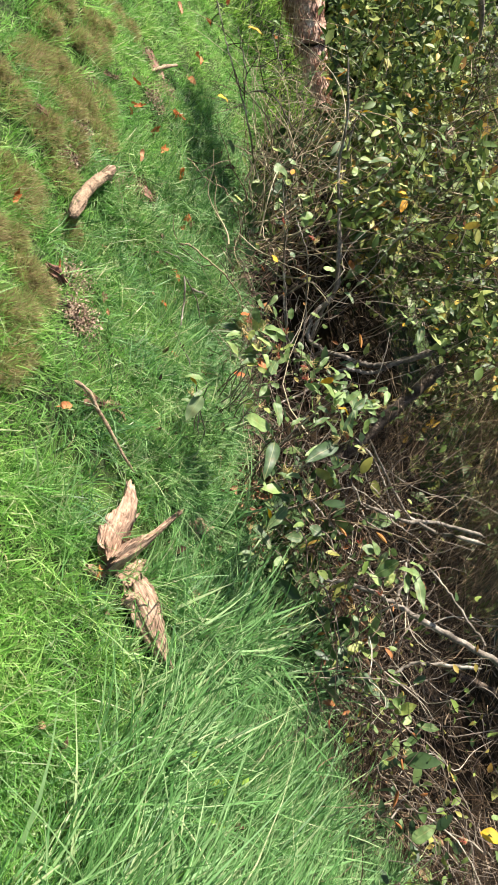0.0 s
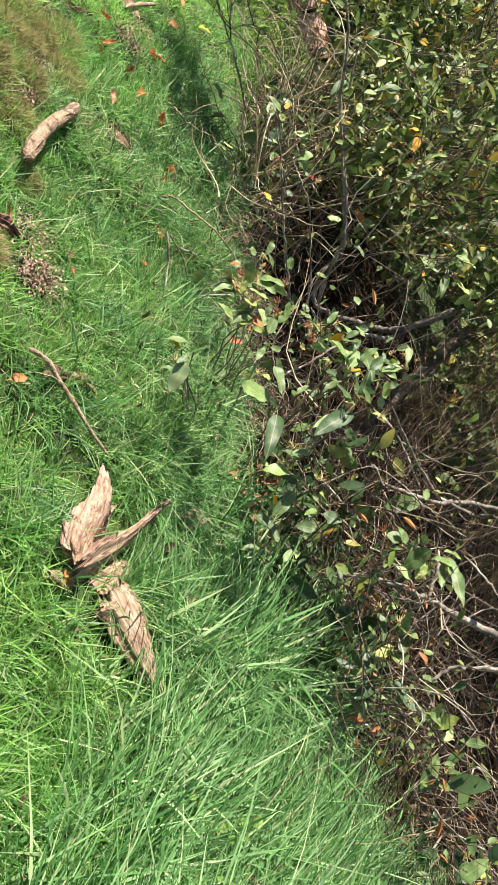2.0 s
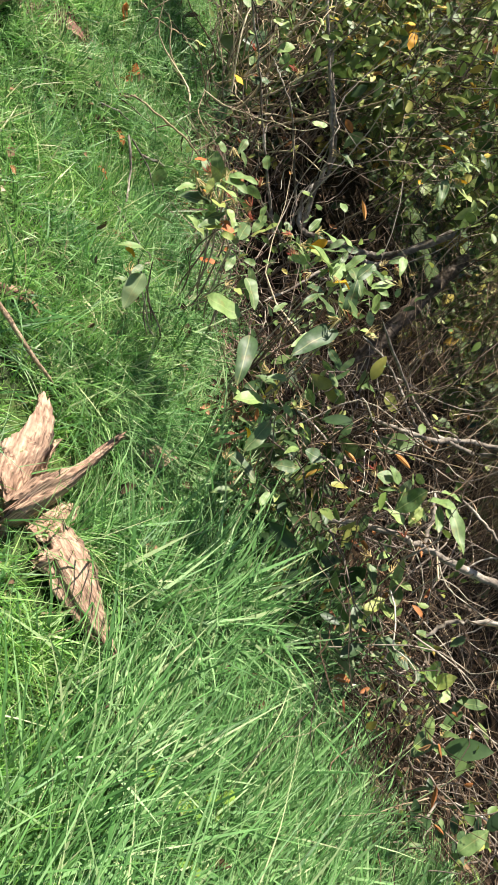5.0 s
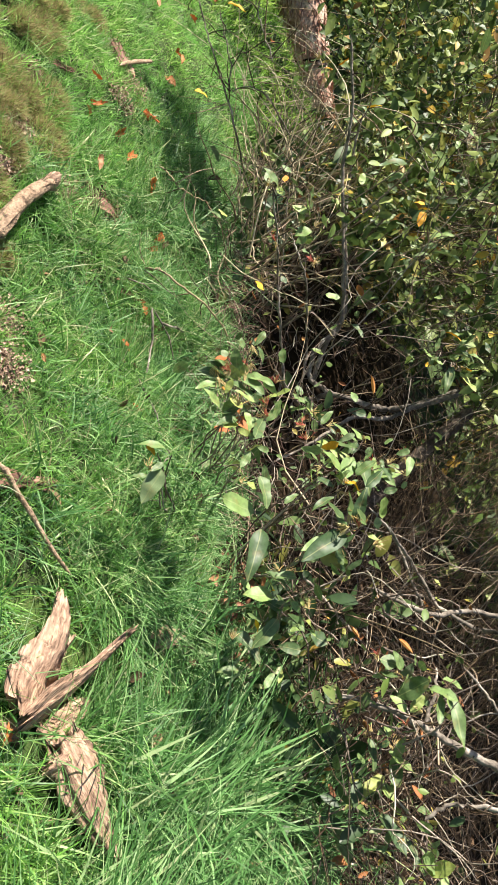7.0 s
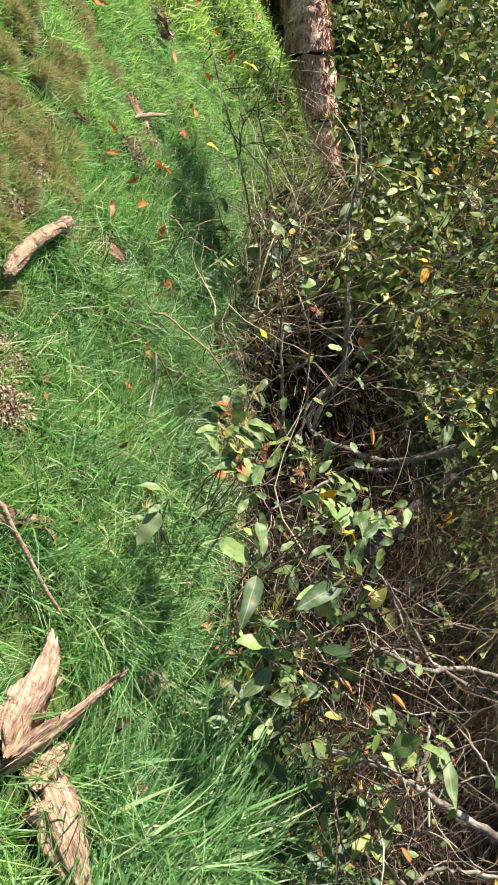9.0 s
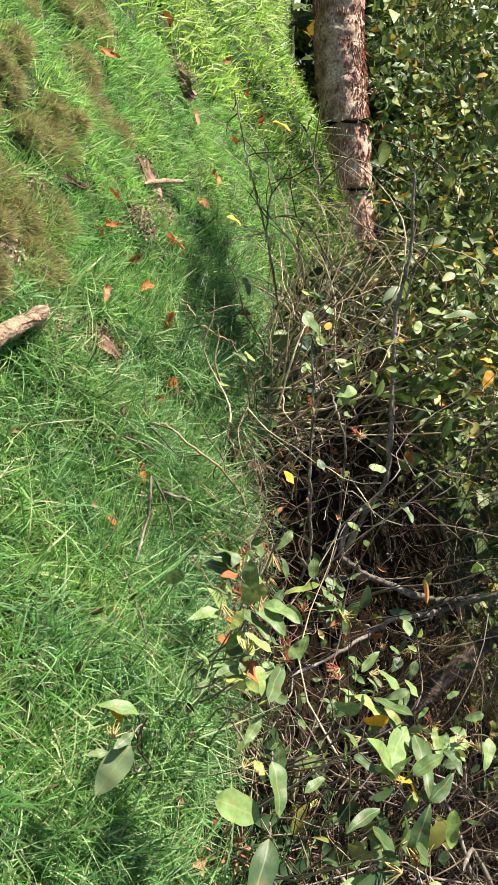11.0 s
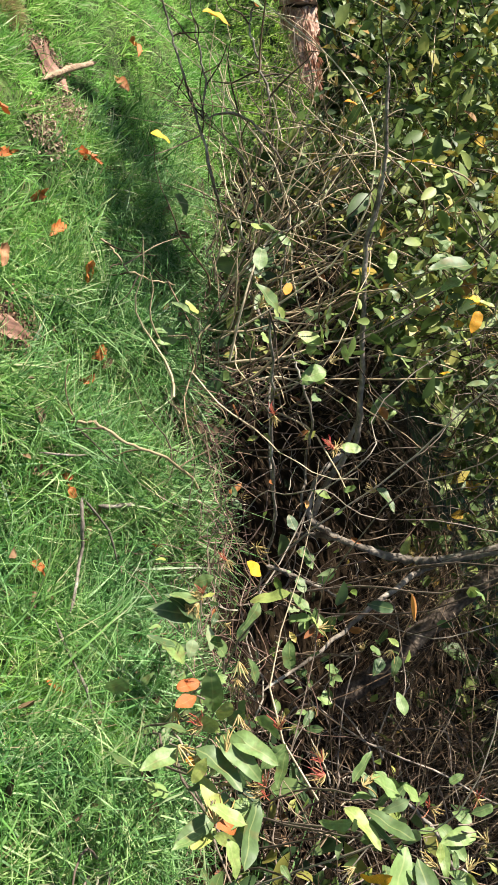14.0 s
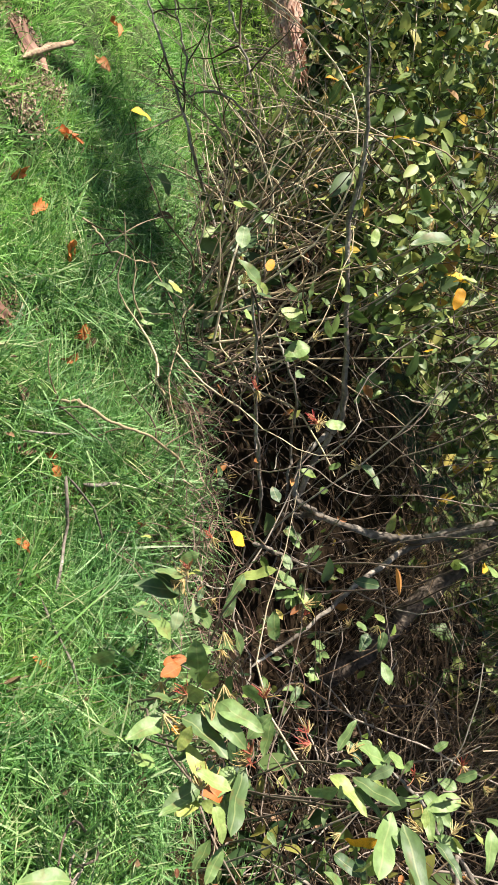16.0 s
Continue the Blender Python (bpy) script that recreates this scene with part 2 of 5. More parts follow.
def blades(n, px, py, pz, length, width, azimuth, lean, bend, seg=3):
    """Grass blades as one V, F: they rise, lean by their azimuth and bend over."""
    s = np.linspace(0, 1, seg + 1)[None, :, None]
    h = np.stack([np.cos(azimuth), np.sin(azimuth), 0 * azimuth], -1)[:, None, :]
    up = np.array([0, 0, 1.0])
    c, b, ln = lean[:, None, None], bend[:, None, None], length[:, None, None]
    mid = np.stack([px, py, pz], -1)[:, None, :] + ln * (h * (c * s + b * s * s) + up * (s * np.sqrt(np.maximum(0.05, 1 - c * c)) - 0.55 * b * s * s))
    tw = azimuth + rng.normal(0, 0.9, n) + math.pi / 2
    side = np.stack([np.cos(tw), np.sin(tw), rng.normal(0, 0.35, n)], -1)[:, None, :]
    wd = width[:, None, None] * 0.5 * np.maximum(0.06, 1 - s ** 1.7)
    V = np.stack([mid - side * wd, mid + side * wd], 2).reshape(-1, 3)
    k = 2 * (seg + 1)
    quad = np.array([(2 * i, 2 * i + 1, 2 * i + 3, 2 * i + 2) for i in range(seg)])
    F = (quad[None] + (np.arange(n) * k)[:, None, None]).reshape(-1, 4)
    return V, F


def tube(pts, r0, r1, sides=6, knob=0.0, seed=0):
    """A tapered round stem through points, with a few knobs."""
    P = np.asarray(pts, float)
    n = len(P)
    t = unit(np.gradient(P, axis=0))
    ref = np.where(np.abs(t[:, 2:3]) > 0.9, np.array([[1.0, 0, 0]]), np.array([[0, 0, 1.0]]))
    a = unit(np.cross(t, ref))
    b = np.cross(t, a)
    r = np.linspace(r0, r1, n)
    if knob:
        r = r * (1 + knob * np.random.default_rng(seed).normal(0, 1, n))
    ang = np.linspace(0, 2 * math.pi, sides, endpoint=False)
    V = P[:, None, :] + r[:, None, None] * (np.cos(ang)[None, :, None] * a[:, None, :] + np.sin(ang)[None, :, None] * b[:, None, :])
    F = [(i * sides + j, i * sides + (j + 1) % sides, (i + 1) * sides + (j + 1) % sides, (i + 1) * sides + j) for i in range(n - 1) for j in range(sides)]
    V[0] = V[0] * 0.02 + P[0] * 0.98
    V[-1] = V[-1] * 0.02 + P[-1] * 0.98
    return V.reshape(-1, 3), np.array(F)


def join(chunks):
    Vs, Fs, k = [], [], 0
    for V, F in chunks:
        Vs.append(V)
        Fs.append(F + k)
        k += len(V)
    return np.concatenate(Vs), np.concatenate(Fs)


def wander(start, end, n, amount, r=None):
    """A crooked line from start to end."""
    g = r or rng
    s = np.linspace(0, 1, n)[:, None]
    P = np.array(start) * (1 - s) + np.array(end) * s
    J = np.cumsum(g.normal(0, 1, (n, 3)), 0)
    J[1:-1] = 0.25 * J[:-2] + 0.5 * J[1:-1] + 0.25 * J[2:]
    J = J - J[0] - s * (J[-1] - J[0])
    return P + J * amount * np.linalg.norm(np.array(end) - np.array(start)) / math.sqrt(n)


def smooth(a, b, x):
    s = np.clip((np.asarray(x, float) - a) / (b - a), 0, 1)
    return s * s * (3 - 2 * s)


def edge_y(x):
    """Where the lawn meets the hedge."""
    return np.interp(x, [-4.5, -2.6, -2.0, -1.5, -1.15, -0.95, -0.5, -0.3, 0.0, 0.15, 0.3, 0.45, 0.7, 1.1, 2.0], [7.4, 5.9, 5.2, 4.3, 3.3, 2.5, 1.94, 1.79, 1.61, 1.5, 1.41, 1.38, 1.39, 1.38, 1.2])


def off_edge(x, y):
    """How far behind the hedge's uneven foot a place lies."""
    return y - edge_y(x) + 0.05 * np.sin(9.0 * x + 1.0) + 0.035 * np.sin(23.0 * x)


def ground_z(x, y):
    x, y = np.asarray(x, float), np.asarray(y, float)
    z = 0.018 * np.sin(5.1 * x + 1.3) * np.cos(4.3 * y + 0.4) + 0.01 * np.sin(11.0 * x - 7.0 * y)
    return z - 0.88 * smooth(3.3, 6.4, y + 0.9 * np.minimum(0, x + 2.8)) - 0.03 * smooth(0.0, 0.25, y - edge_y(x)) - 2.0 * smooth(8, 60, np.hypot(x, y))


# ---- ground ----
def grid_ground():
    def axis(lo, hi, step, far):
        core = np.arange(lo, hi + 1e-6, step)
        out = [step * 1.35 ** k for k in range(1, far)]
        return np.concatenate([(lo - np.cumsum(out))[::-1], core, hi + np.cumsum(out)])
    xs, ys = axis(-3.5, 1.8, 0.035, 27), axis(0.2, 5.0, 0.035, 27)
    X, Y = np.meshgrid(xs, ys, indexing="ij")
    Z = ground_z(X, Y) + rng.normal(0, 0.003, X.shape) * (np.hypot(X, Y) < 6)
    V = np.stack([X, Y, Z], -1).reshape(-1, 3)
    a, b = X.shape
    i = (np.arange(a - 1)[:, None] * b + np.arange(b - 1)[None]).ravel()
    return V, np.stack([i, i + b, i + b + 1, i + 1], -1)


tagged(new("ground", mesh_np("ground", *grid_ground(), M_TURF)), "green mossy turf under the grass", "ground", kind="structure")


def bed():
    """The strip of bare soil under the hedge, 8 mm above the turf. Its colour includes the hedge's shade."""
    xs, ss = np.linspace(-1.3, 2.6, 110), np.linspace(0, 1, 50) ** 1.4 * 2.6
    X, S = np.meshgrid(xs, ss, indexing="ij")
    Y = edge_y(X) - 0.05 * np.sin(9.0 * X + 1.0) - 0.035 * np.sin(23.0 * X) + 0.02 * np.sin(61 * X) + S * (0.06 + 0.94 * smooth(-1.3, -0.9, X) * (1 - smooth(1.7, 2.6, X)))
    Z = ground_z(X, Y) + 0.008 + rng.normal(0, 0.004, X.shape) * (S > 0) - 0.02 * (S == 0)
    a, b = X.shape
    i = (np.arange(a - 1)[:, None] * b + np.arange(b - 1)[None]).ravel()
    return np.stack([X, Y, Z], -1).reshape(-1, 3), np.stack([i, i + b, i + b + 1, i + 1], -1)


tagged(new("hedge_bed", mesh_np("hedge_bed", *bed(), M_SOIL)), "bare soil with leaf mould under the hedge, coloured near black for shade", "soil", kind="structure")


# ---- lawn ----
def scatter(n, x0, x1, y0, y1, keep):
    out = np.zeros((0, 2))
    while len(out) < n:
        p = rng.uniform((x0, y0), (x1, y1), (n, 2))
        out = np.concatenate([out, p[rng.random(len(p)) < keep(p[:, 0], p[:, 1])]])
    return out[:n, 0], out[:n, 1]


def lumps(x, y, f, s):
    return 0.5 + 0.25 * (np.sin(f * x + s) * np.cos(f * 0.8 * y - 2 * s) + np.sin(f * 1.9 * x - 1.7 * f * y + s * 3))


def long_zone(x, y):
    """1 where the uncut grass stands."""
    return smooth(0.2, 0.5, x + 0.35 * (y - 1.0))


def dry_zone(x, y):
    """1 along the strip of dry brown tufts in the lawn."""
    d = y - (0.72 - 0.86 * x)
    return smooth(-0.3, -0.08, d) * (1 - smooth(0.03, 0.12, d)) * smooth(0.1, 0.3, -x) * smooth(0.42, 0.58, lumps(x, y, 15, 1.5) + 0.1 * smooth(0.6, 1.0, -x))


def beside_wood(x, y):
    """0 on the ground that the broken wood covers."""
    near = 9.0
    for ax, ay, bx, by in ((0.0, 1.11, 0.1, 0.99), (0.1, 0.99, 0.085, 1.19), (0.12, 1.01, 0.25, 1.045)):
        k = np.clip(((x - ax) * (bx - ax) + (y - ay) * (by - ay)) / ((bx - ax) ** 2 + (by - ay) ** 2), 0, 1)
        near = np.minimum(near, np.hypot(x - ax - k * (bx - ax), y - ay - k * (by - ay)))
    return smooth(0.02, 0.05, near)


def grass_field(name, n, box, keep, length, width, lean, bend, mat, label, seg=3, heading=None, spread_az=3.2, flop=0.22, tuft=0):
    x, y = scatter(n // max(1, tuft), *box, lambda x, y: keep(x, y) * (0.06 + 0.94 * beside_wood(x, y)) * (1 - (0.3 if tuft else 0.2) * dry_zone(x, y)))
    if tuft:
        n = len(x) * tuft
        ox, oy = rng.normal(0, 0.16 * length, n), rng.normal(0, 0.16 * length, n)
        x, y = np.repeat(x, tuft) + ox, np.repeat(y, tuft) + oy
        az = np.arctan2(oy, ox) + rng.normal(0, 0.7, n)
        if heading is not None:
            az = np.where(rng.random(n) < 0.6, rng.normal(heading, spread_az, n), az)
        size = np.repeat(rng.lognormal(0, 0.22, n // tuft), tuft)
    else:
        size = 1.0
        az = rng.normal(heading, spread_az, n) if heading is not None else rng.uniform(0, 6.283, n) + 2.0 * lumps(x, y, 17, 2)
    L = length * size * rng.lognormal(0, 0.28, n) * (0.6 + 0.8 * lumps(x, y, 9, 1))
    V, F = blades(n, x, y, ground_z(x, y) - 0.004, L, width * rng.uniform(0.6, 1.3, n), az, np.abs(rng.normal(lean, flop, n)).clip(0, 0.95), np.abs(rng.normal(bend, 0.2, n)), seg)
    return tagged(new(name, mesh_np(name, V, F, mat)), label, "grass", kind="stuff")


grass_field("under_grass", 95000, (-1.5, 1.0, 0.45, 2.9), lambda x, y: 1 - smooth(-0.05, 0.12, off_edge(x, y)),
            0.016, 0.0036, 0.6, 0.3, M_LAWN, "dense short green undergrowth of the lawn", 1)
grass_field("short_grass", 104000, (-1.5, 1.0, 0.5, 2.8), lambda x, y: (1 - smooth(-0.1, 0.1, off_edge(x, y))) * (1 - 0.75 * long_zone(x, y)) * (0.65 + 0.35 * smooth(0.2, 0.5, lumps(x, y, 13, 4))),
            0.031, 0.0019, 0.35, 0.35, M_LAWN, "short bright green lawn grass beside the hedge", 2, tuft=14)
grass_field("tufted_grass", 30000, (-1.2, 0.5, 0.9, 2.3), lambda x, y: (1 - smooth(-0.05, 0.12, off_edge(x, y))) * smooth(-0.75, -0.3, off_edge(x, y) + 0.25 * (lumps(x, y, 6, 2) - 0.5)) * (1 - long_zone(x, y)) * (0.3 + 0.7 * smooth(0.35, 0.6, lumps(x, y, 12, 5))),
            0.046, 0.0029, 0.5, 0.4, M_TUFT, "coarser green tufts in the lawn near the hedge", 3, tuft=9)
grass_field("meadow_grass", 26000, (-0.5, 0.9, 0.4, 1.15), lambda x, y: (1 - smooth(0.85, 1.1, y + 0.1 * lumps(x, y, 15, 3))) * smooth(-0.5, -0.1, x),
            0.045, 0.0026, 0.5, 0.4, M_LAWN, "ankle-high bright green grass in the foreground", 3, tuft=10)
grass_field("distant_grass", 54000, (-4.6, -0.9, 1.2, 6.2), lambda x, y: (1 - smooth(-0.1, 0.1, off_edge(x, y))) * ((x < -1.5) | (y > 2.8)) * (1.25 - 0.2 * y),
            0.05, 0.0052, 0.45, 0.35, M_GRASS, "sunlit lawn grass further along the hedge", 2)
grass_field("outer_grass", 24000, (-4.6, 3.2, -2.6, 1.6), lambda x, y: 1 - ((x > -1.5) & (x < 1.0) & (y > 0.5)) * 1.0 - (x < -1.5) * (y > 1.2) * 1.0 - (x >= 1.0) * smooth(-0.1, 0.1, off_edge(x, y)) * 1.0,
            0.07, 0.008, 0.45, 0.35, M_GRASS, "lawn grass round about", 1)
grass_field("coarse_grass", 11000, (-1.0, 0.6, 1.0, 2.4), lambda x, y: smooth(-0.5, -0.1, off_edge(x, y)) * (1 - smooth(0.0, 0.16, off_edge(x, y))) * (0.15 + 0.85 * smooth(0.35, 0.6, lumps(x, y, 11, 6))),
            0.07, 0.0027, 0.55, 0.5, M_LONG, "coarse straggling green grass at the foot of the hedge", 4)
grass_field("long_grass", 38000, (0.1, 1.6, 0.45, 1.75), lambda x, y: long_zone(x, y) * (1 - smooth(-0.06, 0.16, off_edge(x, y))) * (1 - smooth(1.15, 1.6, x + 0.1 * lumps(x, y, 13, 1))) * smooth(0.42, 0.62, y + 0.08 * lumps(x, y, 15, 2)),
            0.095, 0.0052, 0.56, 0.42, M_LONG, "long uncut blue-green grass blades leaning over", 4, 1.95, 0.5, 0.18, tuft=6)
grass_field("edge_grass", 3600, (0.25, 1.6, 1.2, 1.8), lambda x, y: smooth(-0.05, 0.03, off_edge(x, y)) * (1 - smooth(0.06, 0.32, off_edge(x, y))) * (0.2 + 0.8 * smooth(0.4, 0.6, lumps(x, y, 14, 4))),
            0.075, 0.0028, 0.6, 0.5, M_LONG, "sparse straggling green blades among the dead twigs", 4, 1.8, 0.9)
grass_field("dry_grass_blades", 4500, (-1.4, 0.7, 0.6, 2.4), lambda x, y: (1 - smooth(0.0, 0.2, off_edge(x, y))) * smooth(-0.8, 0.0, off_edge(x, y)),
            0.04, 0.0016, 0.7, 0.5, M_STRAW, "scattered dry straw-coloured grass blades")


def tussock(x, y, r, k):
    g = np.random.default_rng(100 + k)
    n = 1500
    a, q = g.uniform(0, 6.283, n), np.sqrt(g.random(n)) * r
    px, py = q * np.cos(a) * 0.85, q * np.sin(a)
    dome = 0.026 * g.uniform(0.7, 1.3) * (1 - (q / r) ** 2)
    V, F = blades(n, px, py, dome - 0.004, 0.0115 * g.lognormal(0, 0.35, n) + 0.003, np.full(n, 0.0012), a + g.normal(0, 1.3, n), np.abs(g.normal(0.4, 0.25, n)).clip(0, 0.9), np.abs(g.normal(0.3, 0.2, n)), 1)
    ob = tagged(new("dry_tussock", mesh_np("dry_tussock", V, F, M_MOSS)), "low fuzzy tuft of dry olive-brown grass in the lawn", "grass tuft", "dry tufts in the lawn")
    ob.location = (x, y, float(ground_z(x, y)))


TUFTS = [(-0.9, 1.45), (-1.0, 1.64), (-0.82, 1.51), (-0.69, 1.4), (-1.25, 1.83), (-0.63, 1.33), (-1.14, 1.91), (-0.76, 1.24), (-0.88, 1.37), (-0.33, 1.03), (-0.47, 1.1), (-0.79, 1.39), (-0.7, 1.31), (-0.78, 1.44), (-0.75, 1.54), (-0.27, 0.99), (-0.71, 1.4), (-0.85, 1.59), (-0.58, 1.21), (-0.37, 1.1), (-0.51, 1.3), (-1.4, 1.92), (-1.15, 1.82)]
for k, (x, y) in enumerate(TUFTS + [(-0.33, 0.99), (-0.54, 1.16), (-0.61, 1.16), (-0.4, 1.09), (-0.86, 1.48), (-0.98, 1.6), (-0.98, 1.46), (-0.24, 0.95), (-0.48, 1.02), (-0.2, 0.87)]):
    tussock(x, y, 0.036 + 0.03 * ((k * 37) % 10) / 10, k)
drawn = np.random.default_rng(77)
px, py = drawn.uniform(-2.4, -0.15, 4000), drawn.uniform(0.7, 2.8, 4000)
for k, q in enumerate(np.flatnonzero(drawn.random(4000) < 0.4 * dry_zone(px, py))[:40]):
    tussock(px[q], py[q], 0.022 + 0.035 * drawn.random(), 60 + k)


# ---- wood lying on the lawn ----
def shard(p0, p1, w0, w1, thick, seed, jag=0.25, rows=22, cols=12, profile=None, tilt=0.0, rise=0.0, sway=0.0):
    """A split piece of rotten wood from p0 to p1: flattened, ridged along the grain, with torn ends."""
    g = np.random.default_rng(seed)
    p0, p1 = np.array(p0, float), np.array(p1, float)
    d = unit(p1 - p0)
    side = unit(np.cross(d, (0, 0, 1.0)))
    up = np.cross(side, d)
    side, up = math.cos(tilt) * side - math.sin(tilt) * up, math.cos(tilt) * up + math.sin(tilt) * side
    ridge = 1 + g.normal(0, 0.2, cols)
    worn = np.kron(g.normal(0, 0.055, (rows // 4 + 1, cols // 2 + 1)), np.ones((4, 2)))
    reach = g.normal(0, jag, (2, cols)) * np.linalg.norm(p1 - p0) * 0.35
    V = []
    for i in range(rows):
        s = i / (rows - 1)
        w = float(np.interp(s, np.linspace(0, 1, len(profile)), profile)) if profile else (w0 + (w1 - w0) * s) * (1 + 0.2 * math.sin(7 * s + seed))
        th = thick * (0.55 + 0.45 * math.sin(math.pi * min(1, 0.15 + s * 0.8)))
        for j in range(cols):
            a = 2 * math.pi * j / cols
            along = s * np.linalg.norm(p1 - p0) + reach[0, j] * (1 - s) ** 4 + reach[1, j] * s ** 4
            k = ridge[j] * (1 + g.normal(0, 0.025)) * (1 + worn[i, j])
            V.append(p0 + d * along + side * (w * math.cos(a) * k) + up * (th * math.sin(a) * k + 0.012 * math.sin(5 * s + seed) * thick / 0.02) + np.array([0, 0, rise * (2 * s - 1) ** 2]) + side * sway * math.sin(math.pi * s))
    F = [(i * cols + j, i * cols + (j + 1) % cols, (i + 1) * cols + (j + 1) % cols, (i + 1) * cols + j) for i in range(rows - 1) for j in range(cols)]
    for r, flip in ((0, 1), (rows - 1, 0)):
        V.append(np.mean(V[r * cols:(r + 1) * cols], 0) + d * (0.012 if flip else -0.012))
        k = len(V) - 1
        for j in range(cols):
            a, b = r * cols + j, r * cols + (j + 1) % cols
            F.append((a, k, b, b) if not flip else (a, b, k, k))
    c = (p0 + p1) / 2
    turn = np.stack([d, side, up], 1)
    place = Matrix.Translation(Vector(c)) @ Matrix(turn.tolist()).to_4x4()
    return (np.array(V) - c) @ turn, [tuple(dict.fromkeys(f)) for f in F], place


def poly_mesh(name, V, F, mat, smooth_shade=False):
    me = bpy.data.meshes.new(name)
    me.from_pydata([tuple(v) for v in V], [], [tuple(int(i) for i in f) for f in F])
    me.materials.append(mat)
    me.polygons.foreach_set("use_smooth", [smooth_shade] * len(me.polygons))
    me.update()
    return me


driftwood = thing("broken_wood", "pale broken rotten wood with torn splinters in the grass", "dead wood", at=(0.1, 1.06, 0))
for k, (a, b, th, profile, tilt, rise, sway) in enumerate([
        ((0.092, 1.01, 0.03), (-0.012, 1.106, 0.042), 0.013, (0.04, 0.046, 0.042, 0.034, 0.025, 0.019, 0.015, 0.008), 0.35, 0.0, 0.0),
        ((0.09, 0.975, 0.034), (0.062, 1.17, 0.056), 0.006, (0.014, 0.026, 0.034, 0.033, 0.026, 0.017, 0.01, 0.009, 0.004), 0.95, 0.024, 0.022),
        ((0.135, 1.042, 0.034), (0.285, 1.056, 0.034), 0.008, (0.018, 0.025, 0.027, 0.024, 0.02, 0.015, 0.01, 0.003), 0.4, 0.0, 0.006),
        ((0.15, 1.005, 0.026), (0.172, 1.1, 0.024), 0.006, (0.008, 0.014, 0.015, 0.012, 0.008, 0.003), 0.8, 0.004, 0.0),
        ((0.062, 1.062, 0.03), (0.036, 1.112, 0.034), 0.006, (0.01, 0.009, 0.007, 0.005, 0.002), 0.4, 0.0, 0.0),
        ((0.1, 1.0, 0.014), (0.082, 0.958, 0.016), 0.007, (0.014, 0.011, 0.004), 0.2, 0.0, 0.0),
        ((0.128, 1.03, 0.018), (0.118, 1.115, 0.016), 0.005, (0.014, 0.022, 0.02, 0.016, 0.006), 0.0, 0.0, 0.0),
        ((0.196, 1.095, 0.016), (0.215, 1.115, 0.02), 0.004, (0.008, 0.009, 0.004), 0.5, 0.0, 0.0)]):
    o = np.array(driftwood.location)
    V, F, place = shard(np.array(a) - o, np.array(b) - o, 0, 0, th, 23 + k, 0.1, 48, 26, profile, tilt, rise, sway)
    part("splinter", poly_mesh("splinter", V, F, M_WOOD, True), driftwood).matrix_basis = place

bough = thing("fallen_branch", "short curved piece of pale barkless branch on the lawn", "branch", at=(-0.6, 1.4, 0))
V, F = tube(np.array([(-0.522, 1.27, 0.014), (-0.526, 1.276, 0.015), (-0.55, 1.302, 0.019), (-0.572, 1.33, 0.023), (-0.592, 1.36, 0.026), (-0.608, 1.39, 0.028), (-0.622, 1.418, 0.029), (-0.632, 1.44, 0.029), (-0.634, 1.444, 0.029)]) - np.array(bough.location), 0.0138, 0.0118, 16, 0.07, 3)
V = V + rng.normal(0, 0.0016, V.shape)
part("limb", mesh_np("limb", V, F, M_PALE), bough)
V, F, place = shard(np.array((-0.625, 1.425, 0.028)) - np.array(bough.location), np.array((-0.644, 1.462, 0.03)) - np.array(bough.location), 0.015, 0.007, 0.012, 5, 0.5, 10)
part("torn_end", poly_mesh("torn_end", V, F, M_WOOD), bough).matrix_basis = place

for p0, p1, w0, w1, th, label in [
        ((-0.175, 1.105, 0.018), (-0.145, 1.21, 0.018), 0.017, 0.011, 0.007, "flat pale chip of weathered wood in the grass"),
        ((-0.345, 1.175, 0.003), (-0.31, 1.2, 0.003), 0.018, 0.014, 0.006, "crumbling pale lump of rotten wood in the lawn"),
        ((-0.42, 1.15, 0.006), (-0.385, 1.2, 0.006), 0.014, 0.012, 0.009, "pale stub of weathered wood among dry grass"),
        ((-0.645, 1.58, 0.008), (-0.61, 1.65, 0.008), 0.02, 0.018, 0.01, "dark split chunk of rotten wood on the lawn"),
        ((-1.42, 2.22, 0.02), (-1.385, 2.29, 0.03), 0.03, 0.022, 0.018, "dark brown chunk of wood lying on the grass"),
        ((-1.08, 1.93, 0.012), (-1.0, 1.95, 0.01), 0.035, 0.03, 0.007, "reddish flakes of bark on bare ground in the lawn"),
        ((-0.93, 1.86, 0.012), (-0.89, 1.9, 0.01), 0.02, 0.02, 0.006, "reddish flakes of bark on bare ground in the lawn"),
        ((-0.92, 1.62, 0.012), (-0.93, 1.7, 0.012), 0.008, 0.006, 0.006, "small dark curled strip of bark on the lawn"),
        ((-0.76, 1.28, 0.012), (-0.72, 1.33, 0.012), 0.012, 0.012, 0.008, "pale chip of weathered wood among dry grass"),
        ((0.10, 1.27, 0.03), (0.11, 1.33, 0.04), 0.02, 0.012, 0.004, "curled grey dead leaf standing in the grass")]:
    c = (np.array(p0) + np.array(p1)) / 2
    V, F, place = shard(c + 0.75 * (np.array(p0) - c), c + 0.75 * (np.array(p1) - c), 0.7 * w0, 0.7 * w1, 0.7 * th, int(abs(c[0]) * 1000), 0.4, 20, 18)
    ob = tagged(new("wood_chip", poly_mesh("wood_chip", V, F, M_WOOD if "dark" not in label and "red" not in label else M_CHIP)), label, "wood chip")
    ob.matrix_basis = place

